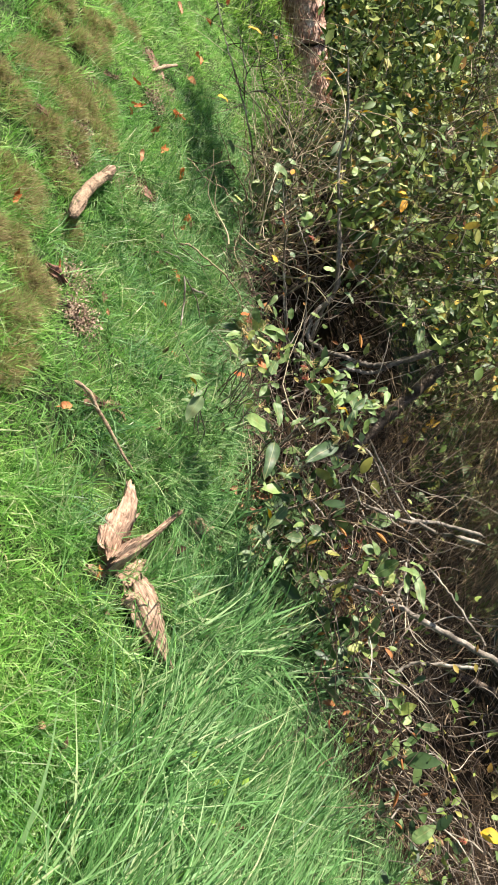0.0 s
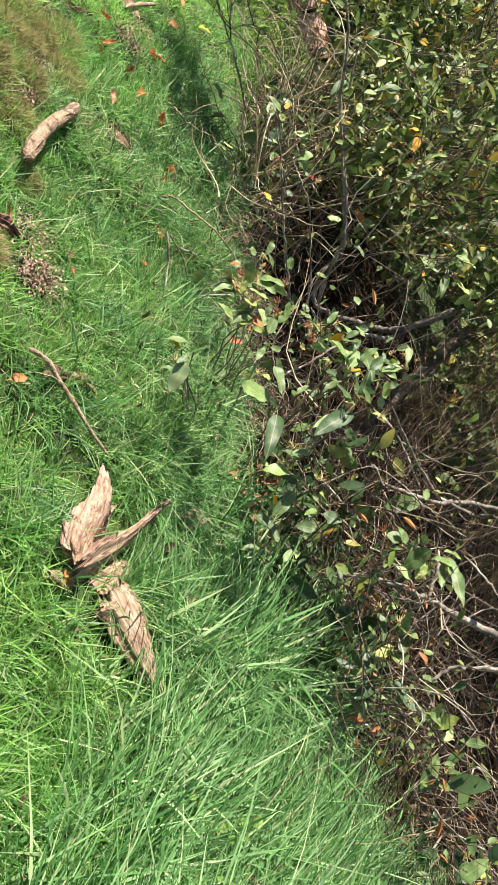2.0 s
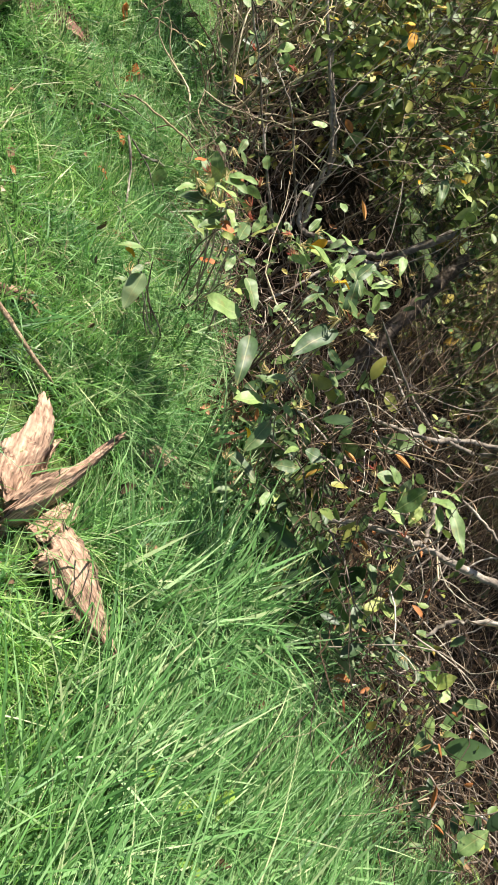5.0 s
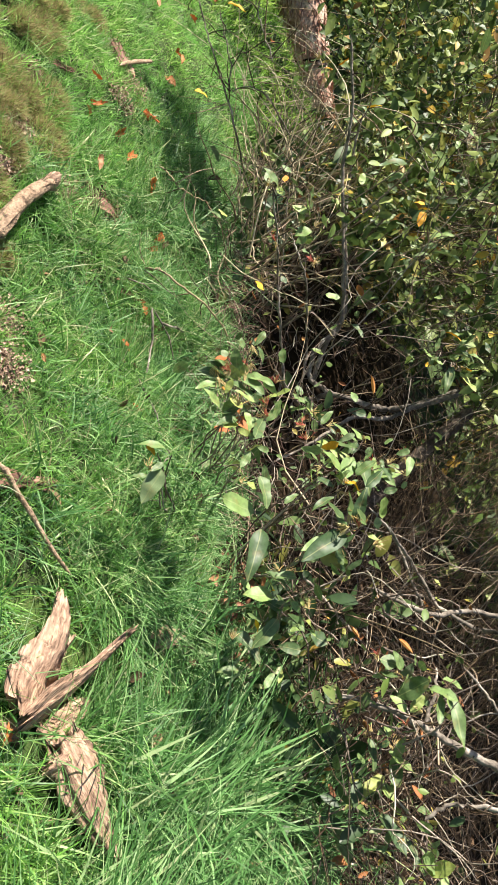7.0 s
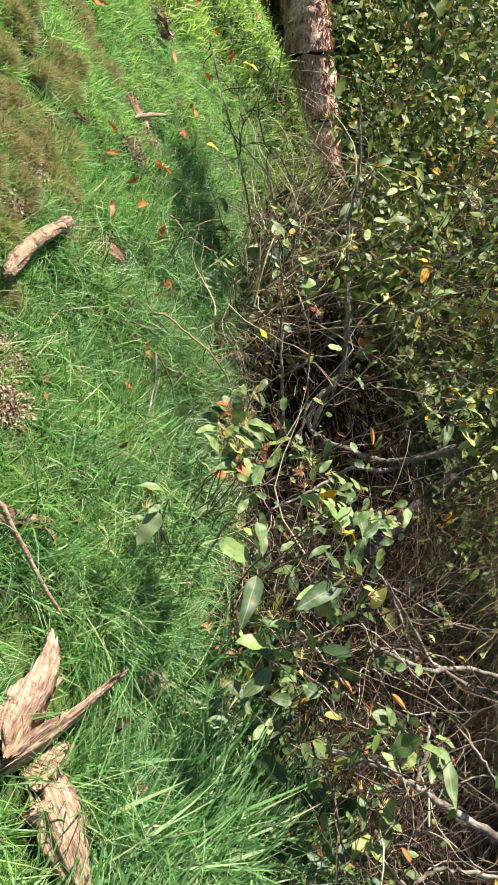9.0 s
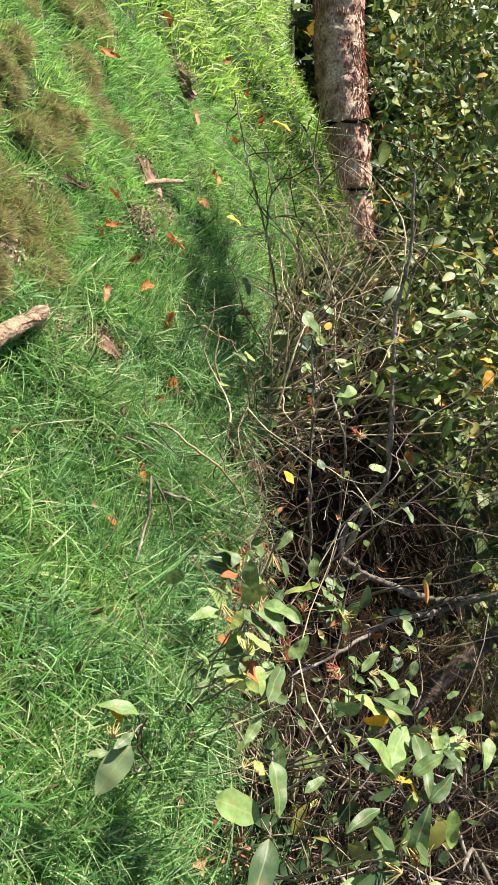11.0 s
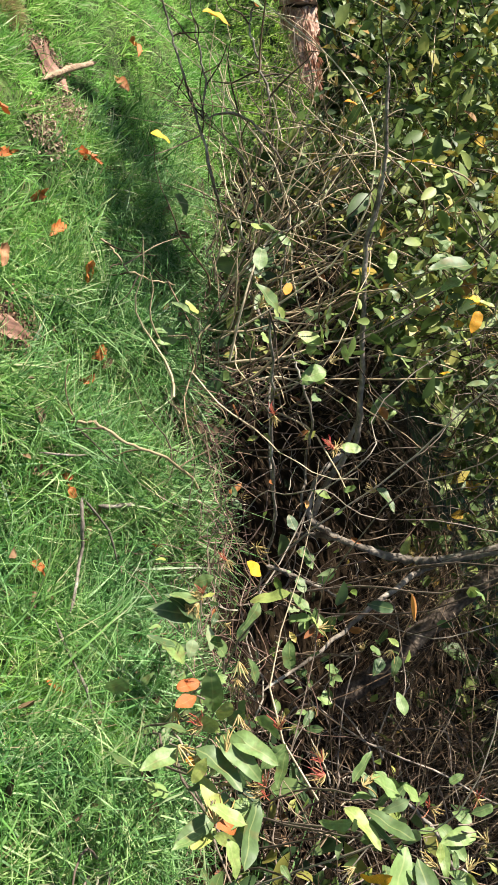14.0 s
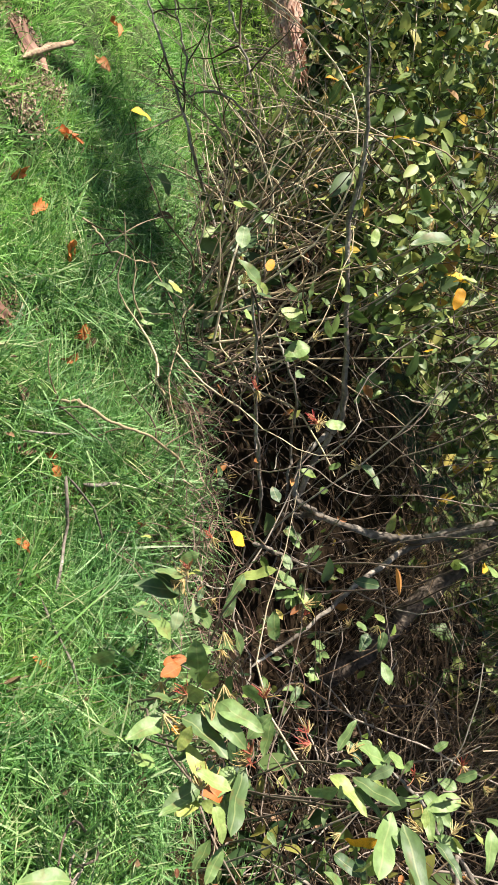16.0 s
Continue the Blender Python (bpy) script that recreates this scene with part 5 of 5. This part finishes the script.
hedge = thing("hedge", "dense hedge with small dark green and yellowing leaves", "hedge", at=(-0.4, 2.8, 0))
H = np.array(hedge.location)
P = cloud(4600, (-2.0, 1.7, 0.03), (0.6, 3.4, 0.7), lambda x, y, z: smooth(-0.1, 0.08, off_edge(x, y) - 0.02 - 0.3 * z * (x > -0.3)) * (1 - smooth(0.4, 0.75, off_edge(x, y))) * clumpy(x, y, z, 11) * leafy(x, y, z) * gap(x, y, z) * (1 - 0.85 * strawy(x, y, z)))
V, F = leaf_cloud(P, 0.028, LEAF_OVAL, loose=0.75)
part("front_leaves", mesh_np("front_leaves", V - H, F, M_FOLIAGE), hedge, kind="stuff")
P = cloud(13500, (-2.6, 2.0, 0.0), (1.9, 4.6, 1.25), lambda x, y, z: smooth(0.35, 0.7, off_edge(x, y)) * clumpy(x, y, z, 5, 0.25, 0.5) * smooth(0.3, 0.7, z - 0.8 * x) * hollow(x, y, z) * gap(x, y, z))
V, F = leaf_cloud(P, 0.042, LEAF_FAR)
P = cloud(7000, (0.0, 2.4, 0.0), (3.2, 4.4, 1.2), lambda x, y, z: smooth(1.0, 1.5, off_edge(x, y)) * clumpy(x, y, z, 5, 0.2, 0.4))
V2, F2 = leaf_cloud(P, 0.06, LEAF_FAR)
V, F = join([(V, F), (V2, F2)])
part("inner_leaves", mesh_np("inner_leaves", V - H, F, M_FOLIAGE), hedge, kind="stuff")
P = cloud(2200, (-1.6, 1.8, 0.0), (0.5, 3.0, 0.9), lambda x, y, z: smooth(0.02, 0.2, off_edge(x, y)) * leafy(x, y, z) * gap(x, y, z) * (0.25 + 0.75 * smooth(0.15, 0.4, z)))
n = len(P)
d = unit(rng.normal(0, 1, (n, 3)) * np.array([0.7, 0.6, 1.0]) + np.array([-0.1, -0.1, 0.35]))
V, F = stems(P, P + d * rng.uniform(0.05, 0.24, (n, 1)), 6, 0.14, rng.uniform(0.0006, 0.0018, n), np.full(n, 0.0005), rng, 3)
P = cloud(8500, (-2.4, 2.1, 0.25), (-0.8, 3.9, 1.0), lambda x, y, z: smooth(0.0, 0.2, y - 2.2 + 0.45 * (x + 0.95)) * (x < -0.85) * smooth(0.0, 0.04, z - trunk_line(x, y)) * clumpy(x, y, z, 9, 0.3, 0.55))
V2, F2 = leaf_cloud(P, 0.028, LEAF_SMALL, loose=0.75)
part("overhanging_leaves", mesh_np("overhanging_leaves", V2 - H, F2, M_FOLIAGE), hedge, kind="stuff")
d = unit(rng.normal(0, 1, (900, 3)) + np.array([-0.1, -0.1, 0.4]))
V3, F3 = stems(P[:900], P[:900] + d * rng.uniform(0.06, 0.25, (900, 1)), 6, 0.14, np.full(900, 0.0013), np.full(900, 0.0006), rng, 3)
# leaves above the view, added to cast the dark strip on the lawn
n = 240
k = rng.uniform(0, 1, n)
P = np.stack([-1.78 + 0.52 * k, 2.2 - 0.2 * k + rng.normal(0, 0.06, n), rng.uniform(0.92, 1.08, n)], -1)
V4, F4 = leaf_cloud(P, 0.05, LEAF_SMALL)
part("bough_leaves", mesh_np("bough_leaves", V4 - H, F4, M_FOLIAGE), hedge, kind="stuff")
# unseen limb added to carry those shadow-casting leaves
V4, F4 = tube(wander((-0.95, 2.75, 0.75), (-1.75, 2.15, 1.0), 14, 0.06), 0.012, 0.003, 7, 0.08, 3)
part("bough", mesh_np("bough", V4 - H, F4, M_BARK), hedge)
V, F = join([(V, F), (V3, F3)])
part("stem_tangle", mesh_np("stem_tangle", V - H, F, M_TWIG), hedge, kind="stuff")

n = 26
x = rng.uniform(-0.95, 0.5, n)
P = np.stack([x, edge_y(x) + rng.uniform(0.06, 0.4, n), 0 * x], -1)
Q = P + np.stack([rng.normal(-0.08, 0.22, n), rng.normal(-0.02, 0.1, n), rng.uniform(0.2, 0.65, n)], -1)
for k in range(n):
    V, F = stems(P[k:k + 1], Q[k:k + 1], 24, 0.2, rng.uniform(0.0009, 0.0021, 1), np.full(1, 0.0006), rng, 6)
    part("stem", mesh_np("stem", V - H, F, M_THIN), hedge)
n = 1500
x = rng.uniform(-0.75, 0.35, n)
P = np.stack([x, edge_y(x) + rng.uniform(0.55, 1.2, n), rng.uniform(0.0, 0.5, n)], -1)
d = unit(rng.normal(0, 1, (n, 3)) * np.array([0.9, 0.5, 0.6]))
V, F = stems(P, P + d * rng.gamma(2.5, 0.05, (n, 1)), 9, 0.25, rng.uniform(0.0004, 0.0011, n), np.full(n, 0.0005), rng, 3)
part("dead_tangle", mesh_np("dead_tangle", V - H, F, M_TWIG), hedge, kind="stuff")
n = 2300
P = cloud(n, (-0.02, 2.15, 0.05), (0.75, 2.85, 0.66), lambda x, y, z: clumpy(x, y, z, 9, 0.3, 0.6))
d = unit(rng.normal(0, 1, (n, 3)) * np.array([0.35, 0.3, 0.35]) + np.array([0.45, -0.1, -0.75]))
V, F = stems(P, P + d * rng.uniform(0.06, 0.26, (n, 1)), 6, 0.1, rng.uniform(0.0005, 0.0012, n), np.full(n, 0.0004), rng, 3)
part("dry_needles", mesh_np("dry_needles", V - H, F, material("dry_needle", [(0.0, (0.06, 0.036, 0.02)), (0.6, (0.24, 0.15, 0.085)), (0.9, (0.44, 0.31, 0.18)), (1.0, (0.62, 0.49, 0.32))], 0.7, grain=0.3)), hedge, kind="stuff")
# hedge top above the view, added to shade the interior and bare stretch
P = cloud(2000, (-0.8, 1.4, 0.66), (2.4, 3.8, 1.35), lambda x, y, z: smooth(0.0, 0.25, off_edge(x, y) - 0.05) * clumpy(x, y, z, 6, 0.4, 0.55) * smooth(0.74, 0.9, z + 0.2 * x) * (1 - 0.6 * smooth(-0.4, 0.0, x) * (1 - smooth(0.25, 0.45, x))) * np.where(x > 0.35, 1.0, 0.05 + 0.5 * smooth(0.4, 0.7, off_edge(x, y))))
V, F = leaf_cloud(P, 0.04, LEAF_SMALL)
part("upper_leaves", mesh_np("upper_leaves", V - H, F, M_FOLIAGE), hedge, kind="stuff")

n = 1500
x = rng.uniform(-0.95, 0.35, n)
P = np.stack([x, edge_y(x) + np.abs(rng.normal(0.05, 0.22, n)), np.abs(rng.normal(0.06, 0.17, n))], -1)
P = P[rng.random(n) < (hollow(P[:, 0], P[:, 1], P[:, 2]) + 0.03) * np.where(P[:, 0] < -0.55, 0.2, 0.7)]
n = len(P)
d = unit(rng.normal(0, 1, (n, 3)) + np.array([-0.2, -0.2, 0.5]))
V, F = stems(P, P + d * rng.gamma(2.5, 0.045, (n, 1)), 9, 0.3, rng.uniform(0.0006, 0.0014, n), np.full(n, 0.0004), rng, 3)
tagged(new("curly_twigs", mesh_np("curly_twigs", V, F, M_TWIG)), "fine curling brown twigs along the hedge foot", "twigs", kind="stuff")
n = 700
x = rng.uniform(-0.75, 0.02, n)
P = np.stack([x, edge_y(x) + rng.normal(0.04, 0.07, n), np.abs(rng.normal(0.0, 0.05, n)) + 0.005], -1)
d = unit(rng.normal(0, 1, (n, 3)) * np.array([1.0, 0.5, 0.6]) + np.array([-0.2, -0.1, 0.25]))
V, F = stems(P, P + d * rng.gamma(2.5, 0.026, (n, 1)), 8, 0.25, rng.uniform(0.0005, 0.0012, n), np.full(n, 0.0004), rng, 3)
part("foot_tangle", mesh_np("foot_tangle", V - H, F, material("pinkish_dead_twig", [(0.0, (0.06, 0.034, 0.028)), (0.5, (0.24, 0.14, 0.11)), (0.85, (0.42, 0.29, 0.23)), (1.0, (0.55, 0.46, 0.38))], 0.7, grain=0.3)), hedge, kind="stuff")
x = np.concatenate([rng.uniform(0.1, 0.5, 200), rng.normal(0.22, 0.1, 250)])
P = np.stack([x, edge_y(x) + rng.uniform(-0.02, 0.2, 450), np.abs(rng.normal(0.03, 0.08, 450)) + 0.01], -1)
V, F = leaf_cloud(P, 0.033, LEAF_OVAL, loose=0.8)
# darker copy of the hedge leaf colour: foot shade painted into the leaves
M_SHADE = material("shade_coloured_leaf", [(0.0, (0.025, 0.05, 0.02)), (0.5, (0.055, 0.1, 0.034)), (0.85, (0.13, 0.19, 0.06)), (1.0, (0.32, 0.29, 0.07))], 0.45, grain=0.2, bump_scale=60, translucent=0.2)
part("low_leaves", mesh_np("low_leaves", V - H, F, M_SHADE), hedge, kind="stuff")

n = 9000
x = np.concatenate([rng.uniform(-0.95, 1.9, 350), rng.uniform(0.1, 2.3, 8650)])
P = np.stack([x, edge_y(x) + np.abs(rng.normal(0.0, 0.8, n)), np.abs(rng.normal(0, 0.13, n))], -1)
P[:, 2] += ground_z(P[:, 0], P[:, 1])
P = P[rng.random(n) < hollow(P[:, 0], P[:, 1], P[:, 2]) * (0.35 + 0.65 * clumpy(P[:, 0], P[:, 1], P[:, 2], 13))]
n = len(P)
d = unit(rng.normal(0, 1, (n, 3)) * np.array([0.75, 0.7, 0.5]) + np.array([-0.3, -0.25, 0.15]))
V, F = stems(P, P + d * rng.gamma(2.0, 0.07, (n, 1)), 7, 0.2, rng.gamma(2.5, 0.00027, n) + 0.0003, np.full(n, 0.0003), rng, 3)
tagged(new("dead_twigs", mesh_np("dead_twigs", V, F, M_TWIG)), "tangle of thin dead brown twigs in the hedge bottom", "twigs", kind="stuff")

# paler, longer sticks lying criss-cross in the bare stretch, and fine curls in the hollow
n = 500
x = np.concatenate([rng.uniform(0.1, 2.0, 420), rng.normal(-0.2, 0.2, 80)])
P = np.stack([x, edge_y(x) + np.abs(rng.normal(0.1, 0.35, n)) + 0.05 + 0.12 * (x < 0.1), np.abs(rng.normal(0.08, 0.1, n))], -1)
d = unit(rng.normal(0, 1, (n, 3)) * np.array([0.9, 0.5, 0.7]) + np.array([0.1, 0.0, 0.25]))
E = P + d * np.where(x < 0.1, rng.gamma(2.0, 0.05, n), rng.gamma(2.5, 0.075, n).clip(0, 0.35))[:, None]
E[:, 1] = np.maximum(E[:, 1], edge_y(E[:, 0]) + 0.02)
thick = np.where(x < 0.1, 0.0009, rng.uniform(0.0009, 0.0024, n))
order = np.argsort(np.hypot(P[:, 0] - 0.2, P[:, 1] - 1.4))
M_BLEACH = [material("bleached_twig", [(0.0, (0.1, 0.075, 0.06)), (0.6, (0.25, 0.195, 0.16)), (1.0, (0.52, 0.45, 0.37))], 0.7, source, grain=0.3) for source in ("object", "island")]
heap = thing("twig_heap", "pale crooked dead twigs lying across the hedge bottom", "twigs", at=(0.4, 1.75, 0))
o = np.array(heap.location)
for k in order[:280]:
    V, F = stems(P[k:k + 1] - o, E[k:k + 1] - o, 12, 0.26, thick[k:k + 1], np.full(1, 0.0005), rng, 4)
    part("twig", mesh_np("twig", V, F, M_BLEACH[0]), heap)
far = order[280:]
V, F = stems(P[far] - o, E[far] - o, 12, 0.26, thick[far], np.full(len(far), 0.0005), rng, 4)
part("twig_tangle", mesh_np("twig_tangle", V, F, M_BLEACH[1]), heap, kind="stuff")

# sprouting, withered and shade-coloured undergrowth leaves along the hedge foot
n = 1600
x = np.concatenate([rng.uniform(0.0, 1.3, 1000), rng.uniform(-0.9, 0.1, 600)])
P = np.stack([x, edge_y(x) + np.abs(rng.normal(0.05, 0.35, n)), np.abs(rng.normal(0.1, 0.16, n))], -1)
keep = rng.random(n) < clumpy(P[:, 0], P[:, 1], P[:, 2], 23, 0.4, 0.65) * (0.25 + 0.75 * hollow(P[:, 0], P[:, 1], P[:, 2]))
V, F = leaf_cloud(P[keep], 0.017, LEAF_SMALL, loose=0.9)
part("sprouting_leaves", mesh_np("sprouting_leaves", V - H, F, material("sprout_leaf", [(0.0, (0.08, 0.14, 0.03)), (0.5, (0.2, 0.27, 0.06)), (0.85, (0.36, 0.36, 0.09)), (1.0, (0.4, 0.22, 0.05))], 0.5, grain=0.2, translucent=0.25)), hedge, kind="stuff")
n = 60
x = rng.uniform(-1.0, 0.9, n)
P = np.stack([x, edge_y(x) + np.abs(rng.normal(0.1, 0.15, n)), np.abs(rng.normal(0.12, 0.16, n)) + 0.02], -1)
V, F = leaf_cloud(P, 0.026, LEAF_CRISP, loose=0.9)
part("withered_leaves", mesh_np("withered_leaves", V - H, F, material("withered_leaf", [(0.0, (0.14, 0.05, 0.02)), (0.5, (0.34, 0.13, 0.04)), (0.8, (0.44, 0.2, 0.06)), (1.0, (0.4, 0.28, 0.14))], 0.65, grain=0.3, translucent=0.15)), hedge, kind="stuff")
n = 1350
x = np.concatenate([rng.uniform(0.1, 1.6, 420), rng.uniform(-1.0, -0.4, 650), rng.uniform(-0.3, 0.2, 280)])
P = np.stack([x, edge_y(x) + np.abs(rng.normal(0.04, 0.2, n)), np.abs(rng.normal(0.03, 0.12, n)) + 0.01], -1)
keep = rng.random(n) < clumpy(P[:, 0], P[:, 1], P[:, 2], 17, 0.45, 0.65) * (0.15 + 0.85 * hollow(P[:, 0], P[:, 1], P[:, 2]))
# these leaves also take the darkened colour that stands for shade
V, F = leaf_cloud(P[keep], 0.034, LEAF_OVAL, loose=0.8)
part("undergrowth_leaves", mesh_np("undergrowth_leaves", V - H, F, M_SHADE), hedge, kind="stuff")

M_DRY = material("dry_stalk", [(0.0, (0.14, 0.09, 0.055)), (0.5, (0.4, 0.3, 0.19)), (1.0, (0.62, 0.52, 0.37))], 0.6, "object", grain=0.25, bump_scale=90)
n = 150
x = rng.uniform(-1.05, -0.45, n)
P = np.stack([x, edge_y(x) + rng.normal(0.12, 0.1, n), np.abs(rng.normal(0.04, 0.07, n))], -1)
d = unit(rng.normal(0, 1, (n, 3)) * np.array([0.8, 0.5, 0.4]) + np.array([-0.2, -0.35, 0.5]))
E = P + d * rng.uniform(0.1, 0.4, (n, 1))
clump = thing("dry_stalk_clump", "pale dry bent stalks collapsed at the hedge foot", "dry stalks", at=tuple(P.mean(0) * np.array([1, 1, 0])))
o = np.array(clump.location)
for k in range(n):
    V, F = stems(P[k:k + 1] - o, E[k:k + 1] - o, 12, 0.18, rng.uniform(0.0012, 0.0028, 1), np.full(1, 0.0005), rng, 4)
    part("stalk", mesh_np("stalk", V, F, M_DRY), clump)

n = 42
x = rng.uniform(-0.86, -0.5, n)
P = np.stack([x, edge_y(x) + rng.uniform(0.02, 0.3, n), 0 * x + 0.01], -1)
crest = P + np.stack([rng.normal(0.02, 0.14, n), rng.normal(-0.03, 0.08, n), rng.uniform(0.35, 0.85, n)], -1)
E = P + np.stack([rng.normal(-0.16, 0.2, n), rng.normal(-0.14, 0.09, n), np.abs(rng.normal(0.1, 0.16, n))], -1)
arch = thing("dry_stalk_clump", "pale straw-coloured stalks arching over from the hedge to the lawn", "dry stalks", at=tuple(P.mean(0) * np.array([1, 1, 0])))
o = np.array(arch.location)
s = np.linspace(0, 1, 16)[:, None]
for k in range(n):
    Q = (1 - s) ** 2 * P[k] + 2 * s * (1 - s) * crest[k] + s * s * E[k] + np.cumsum(rng.normal(0, 0.0035, (16, 3)), 0) - o
    V, F = tube(Q, rng.uniform(0.0013, 0.0024), 0.0006, 5, 0.06, k)
    part("stalk", mesh_np("stalk", V, F, M_DRY), arch)

x = np.concatenate([rng.uniform(-0.95, 1.9, 1800), rng.uniform(0.1, 1.9, 900)])
P = np.stack([x, edge_y(x) + rng.normal(0.3, 0.35, len(x)), 0 * x], -1)
P = P[(hollow(P[:, 0], P[:, 1], 0.15) > 0.5) | (P[:, 1] < edge_y(P[:, 0]) + 0.15)]
x = P[:, 0]
P[:, 2] = ground_z(P[:, 0], P[:, 1]) + rng.uniform(0.004, 0.03, len(x))
V, F = leaf_cloud(P, 0.022, LEAF_FLAKE, (0, -0.2, 1), 0.0, 0.45)
tagged(new("leaf_litter", mesh_np("leaf_litter", V, F, M_LITTER)), "brown dead leaf litter under the hedge", "leaf litter", kind="stuff")
x, y = rng.normal(0.15, 0.05, 160), rng.normal(1.5, 0.06, 160)
V, F = leaf_cloud(np.stack([x, y, ground_z(x, y) + rng.uniform(0.01, 0.05, 160)], -1), 0.017, LEAF_CRISP, (0, -0.4, 1), 0, 0.6)
tagged(new("leaf_heap", mesh_np("leaf_heap", V, F, material("russet_dead_leaf", [(0.0, (0.14, 0.055, 0.03)), (0.7, (0.42, 0.19, 0.1)), (1.0, (0.55, 0.33, 0.2))], 0.6, grain=0.3))),
       "small heap of russet dead leaves at the hedge foot", "leaf heap", kind="stuff")


# ---- the fallen trunk and the thicket behind ----
A, B = np.array((-4.2, 5.77, 0.08)), np.array((-2.3, 6.3, -0.62))
trunk = thing("fallen_tree", "fallen tree trunk with flaking reddish bark, lying beyond the lawn", "tree trunk", at=tuple((A + B) / 2))
o = np.array(trunk.location)
s = np.linspace(0, 1, 60)[:, None]
P = (A * (1 - s) + B * s + 0.02 * np.sin(9 * s + np.array([0, 1, 2]))) - o
V, F = tube(P, 0.175, 0.15, 28, 0.03, 9)
axis = unit(B - A)
a_dir = unit(np.cross(axis, (0, 0, 1.0)))
b_dir = np.cross(axis, a_dir)
V = V + rng.normal(0, 0.006, V.shape)
log = part("log", mesh_np("log", V, F, M_LOG), trunk)
n = 2600
q, an = rng.uniform(0, 1, n), rng.uniform(0, 6.283, n)
out = np.cos(an)[:, None] * a_dir + np.sin(an)[:, None] * b_dir
C = A + q[:, None] * (B - A) - o + out * 0.163
V, F = spread(LEAF_CRISP, frames(np.tile(axis, (n, 1)) + rng.normal(0, 0.15, (n, 3)), out, rng.uniform(0.02, 0.07, n), rng.uniform(0.012, 0.035, n)), C)
part("flaking_bark", mesh_np("flaking_bark", V, F, material("bark_flake", [(0.0, (0.2, 0.09, 0.06)), (0.6, (0.48, 0.27, 0.19)), (1.0, (0.66, 0.48, 0.37))], 0.85, grain=0.4)), trunk, kind="stuff")
for t in (0.52, 0.74):
    c = A + t * (B - A) - o
    ang = np.linspace(0, 6.283, 20)
    ring = c + 0.172 * (np.cos(ang)[:, None] * a_dir + np.sin(ang)[:, None] * b_dir)
    V, F = tube(ring, 0.016, 0.016, 5, 0.3, 4)
    part("bark_crack", mesh_np("bark_crack", V, F, M_SOIL), log, "dark crack across the bark")

P = np.concatenate([cloud(3500, (-15.0, 10.0, -1.5), (4.0, 11.0, 6.0), lambda x, y, z: 0 * x + 1).repeat(2, 0) + rng.normal(0, 0.15, (7000, 3)), cloud(15000, (-9.0, 7.4, -1.1), (1.0, 8.8, 4.0), lambda x, y, z: clumpy(x, y, z, 2.2, 0.2, 0.45)), cloud(7000, (-5.0, 5.6, -1.0), (-0.8, 7.6, 0.9), lambda x, y, z: smooth(0.35, 0.6, y - 6.5 - 0.37 * (x + 2.8)) * clumpy(x, y, z, 4, 0.3, 0.5))])
V, F = leaf_cloud(P, np.where(P[:, 1] > 9.3, 0.4, 0.13), LEAF_FAR)
tagged(new("thicket", mesh_np("thicket", V, F, M_FOLIAGE)), "dark shaded thicket behind the lawn and hedge", "bushes", kind="stuff")
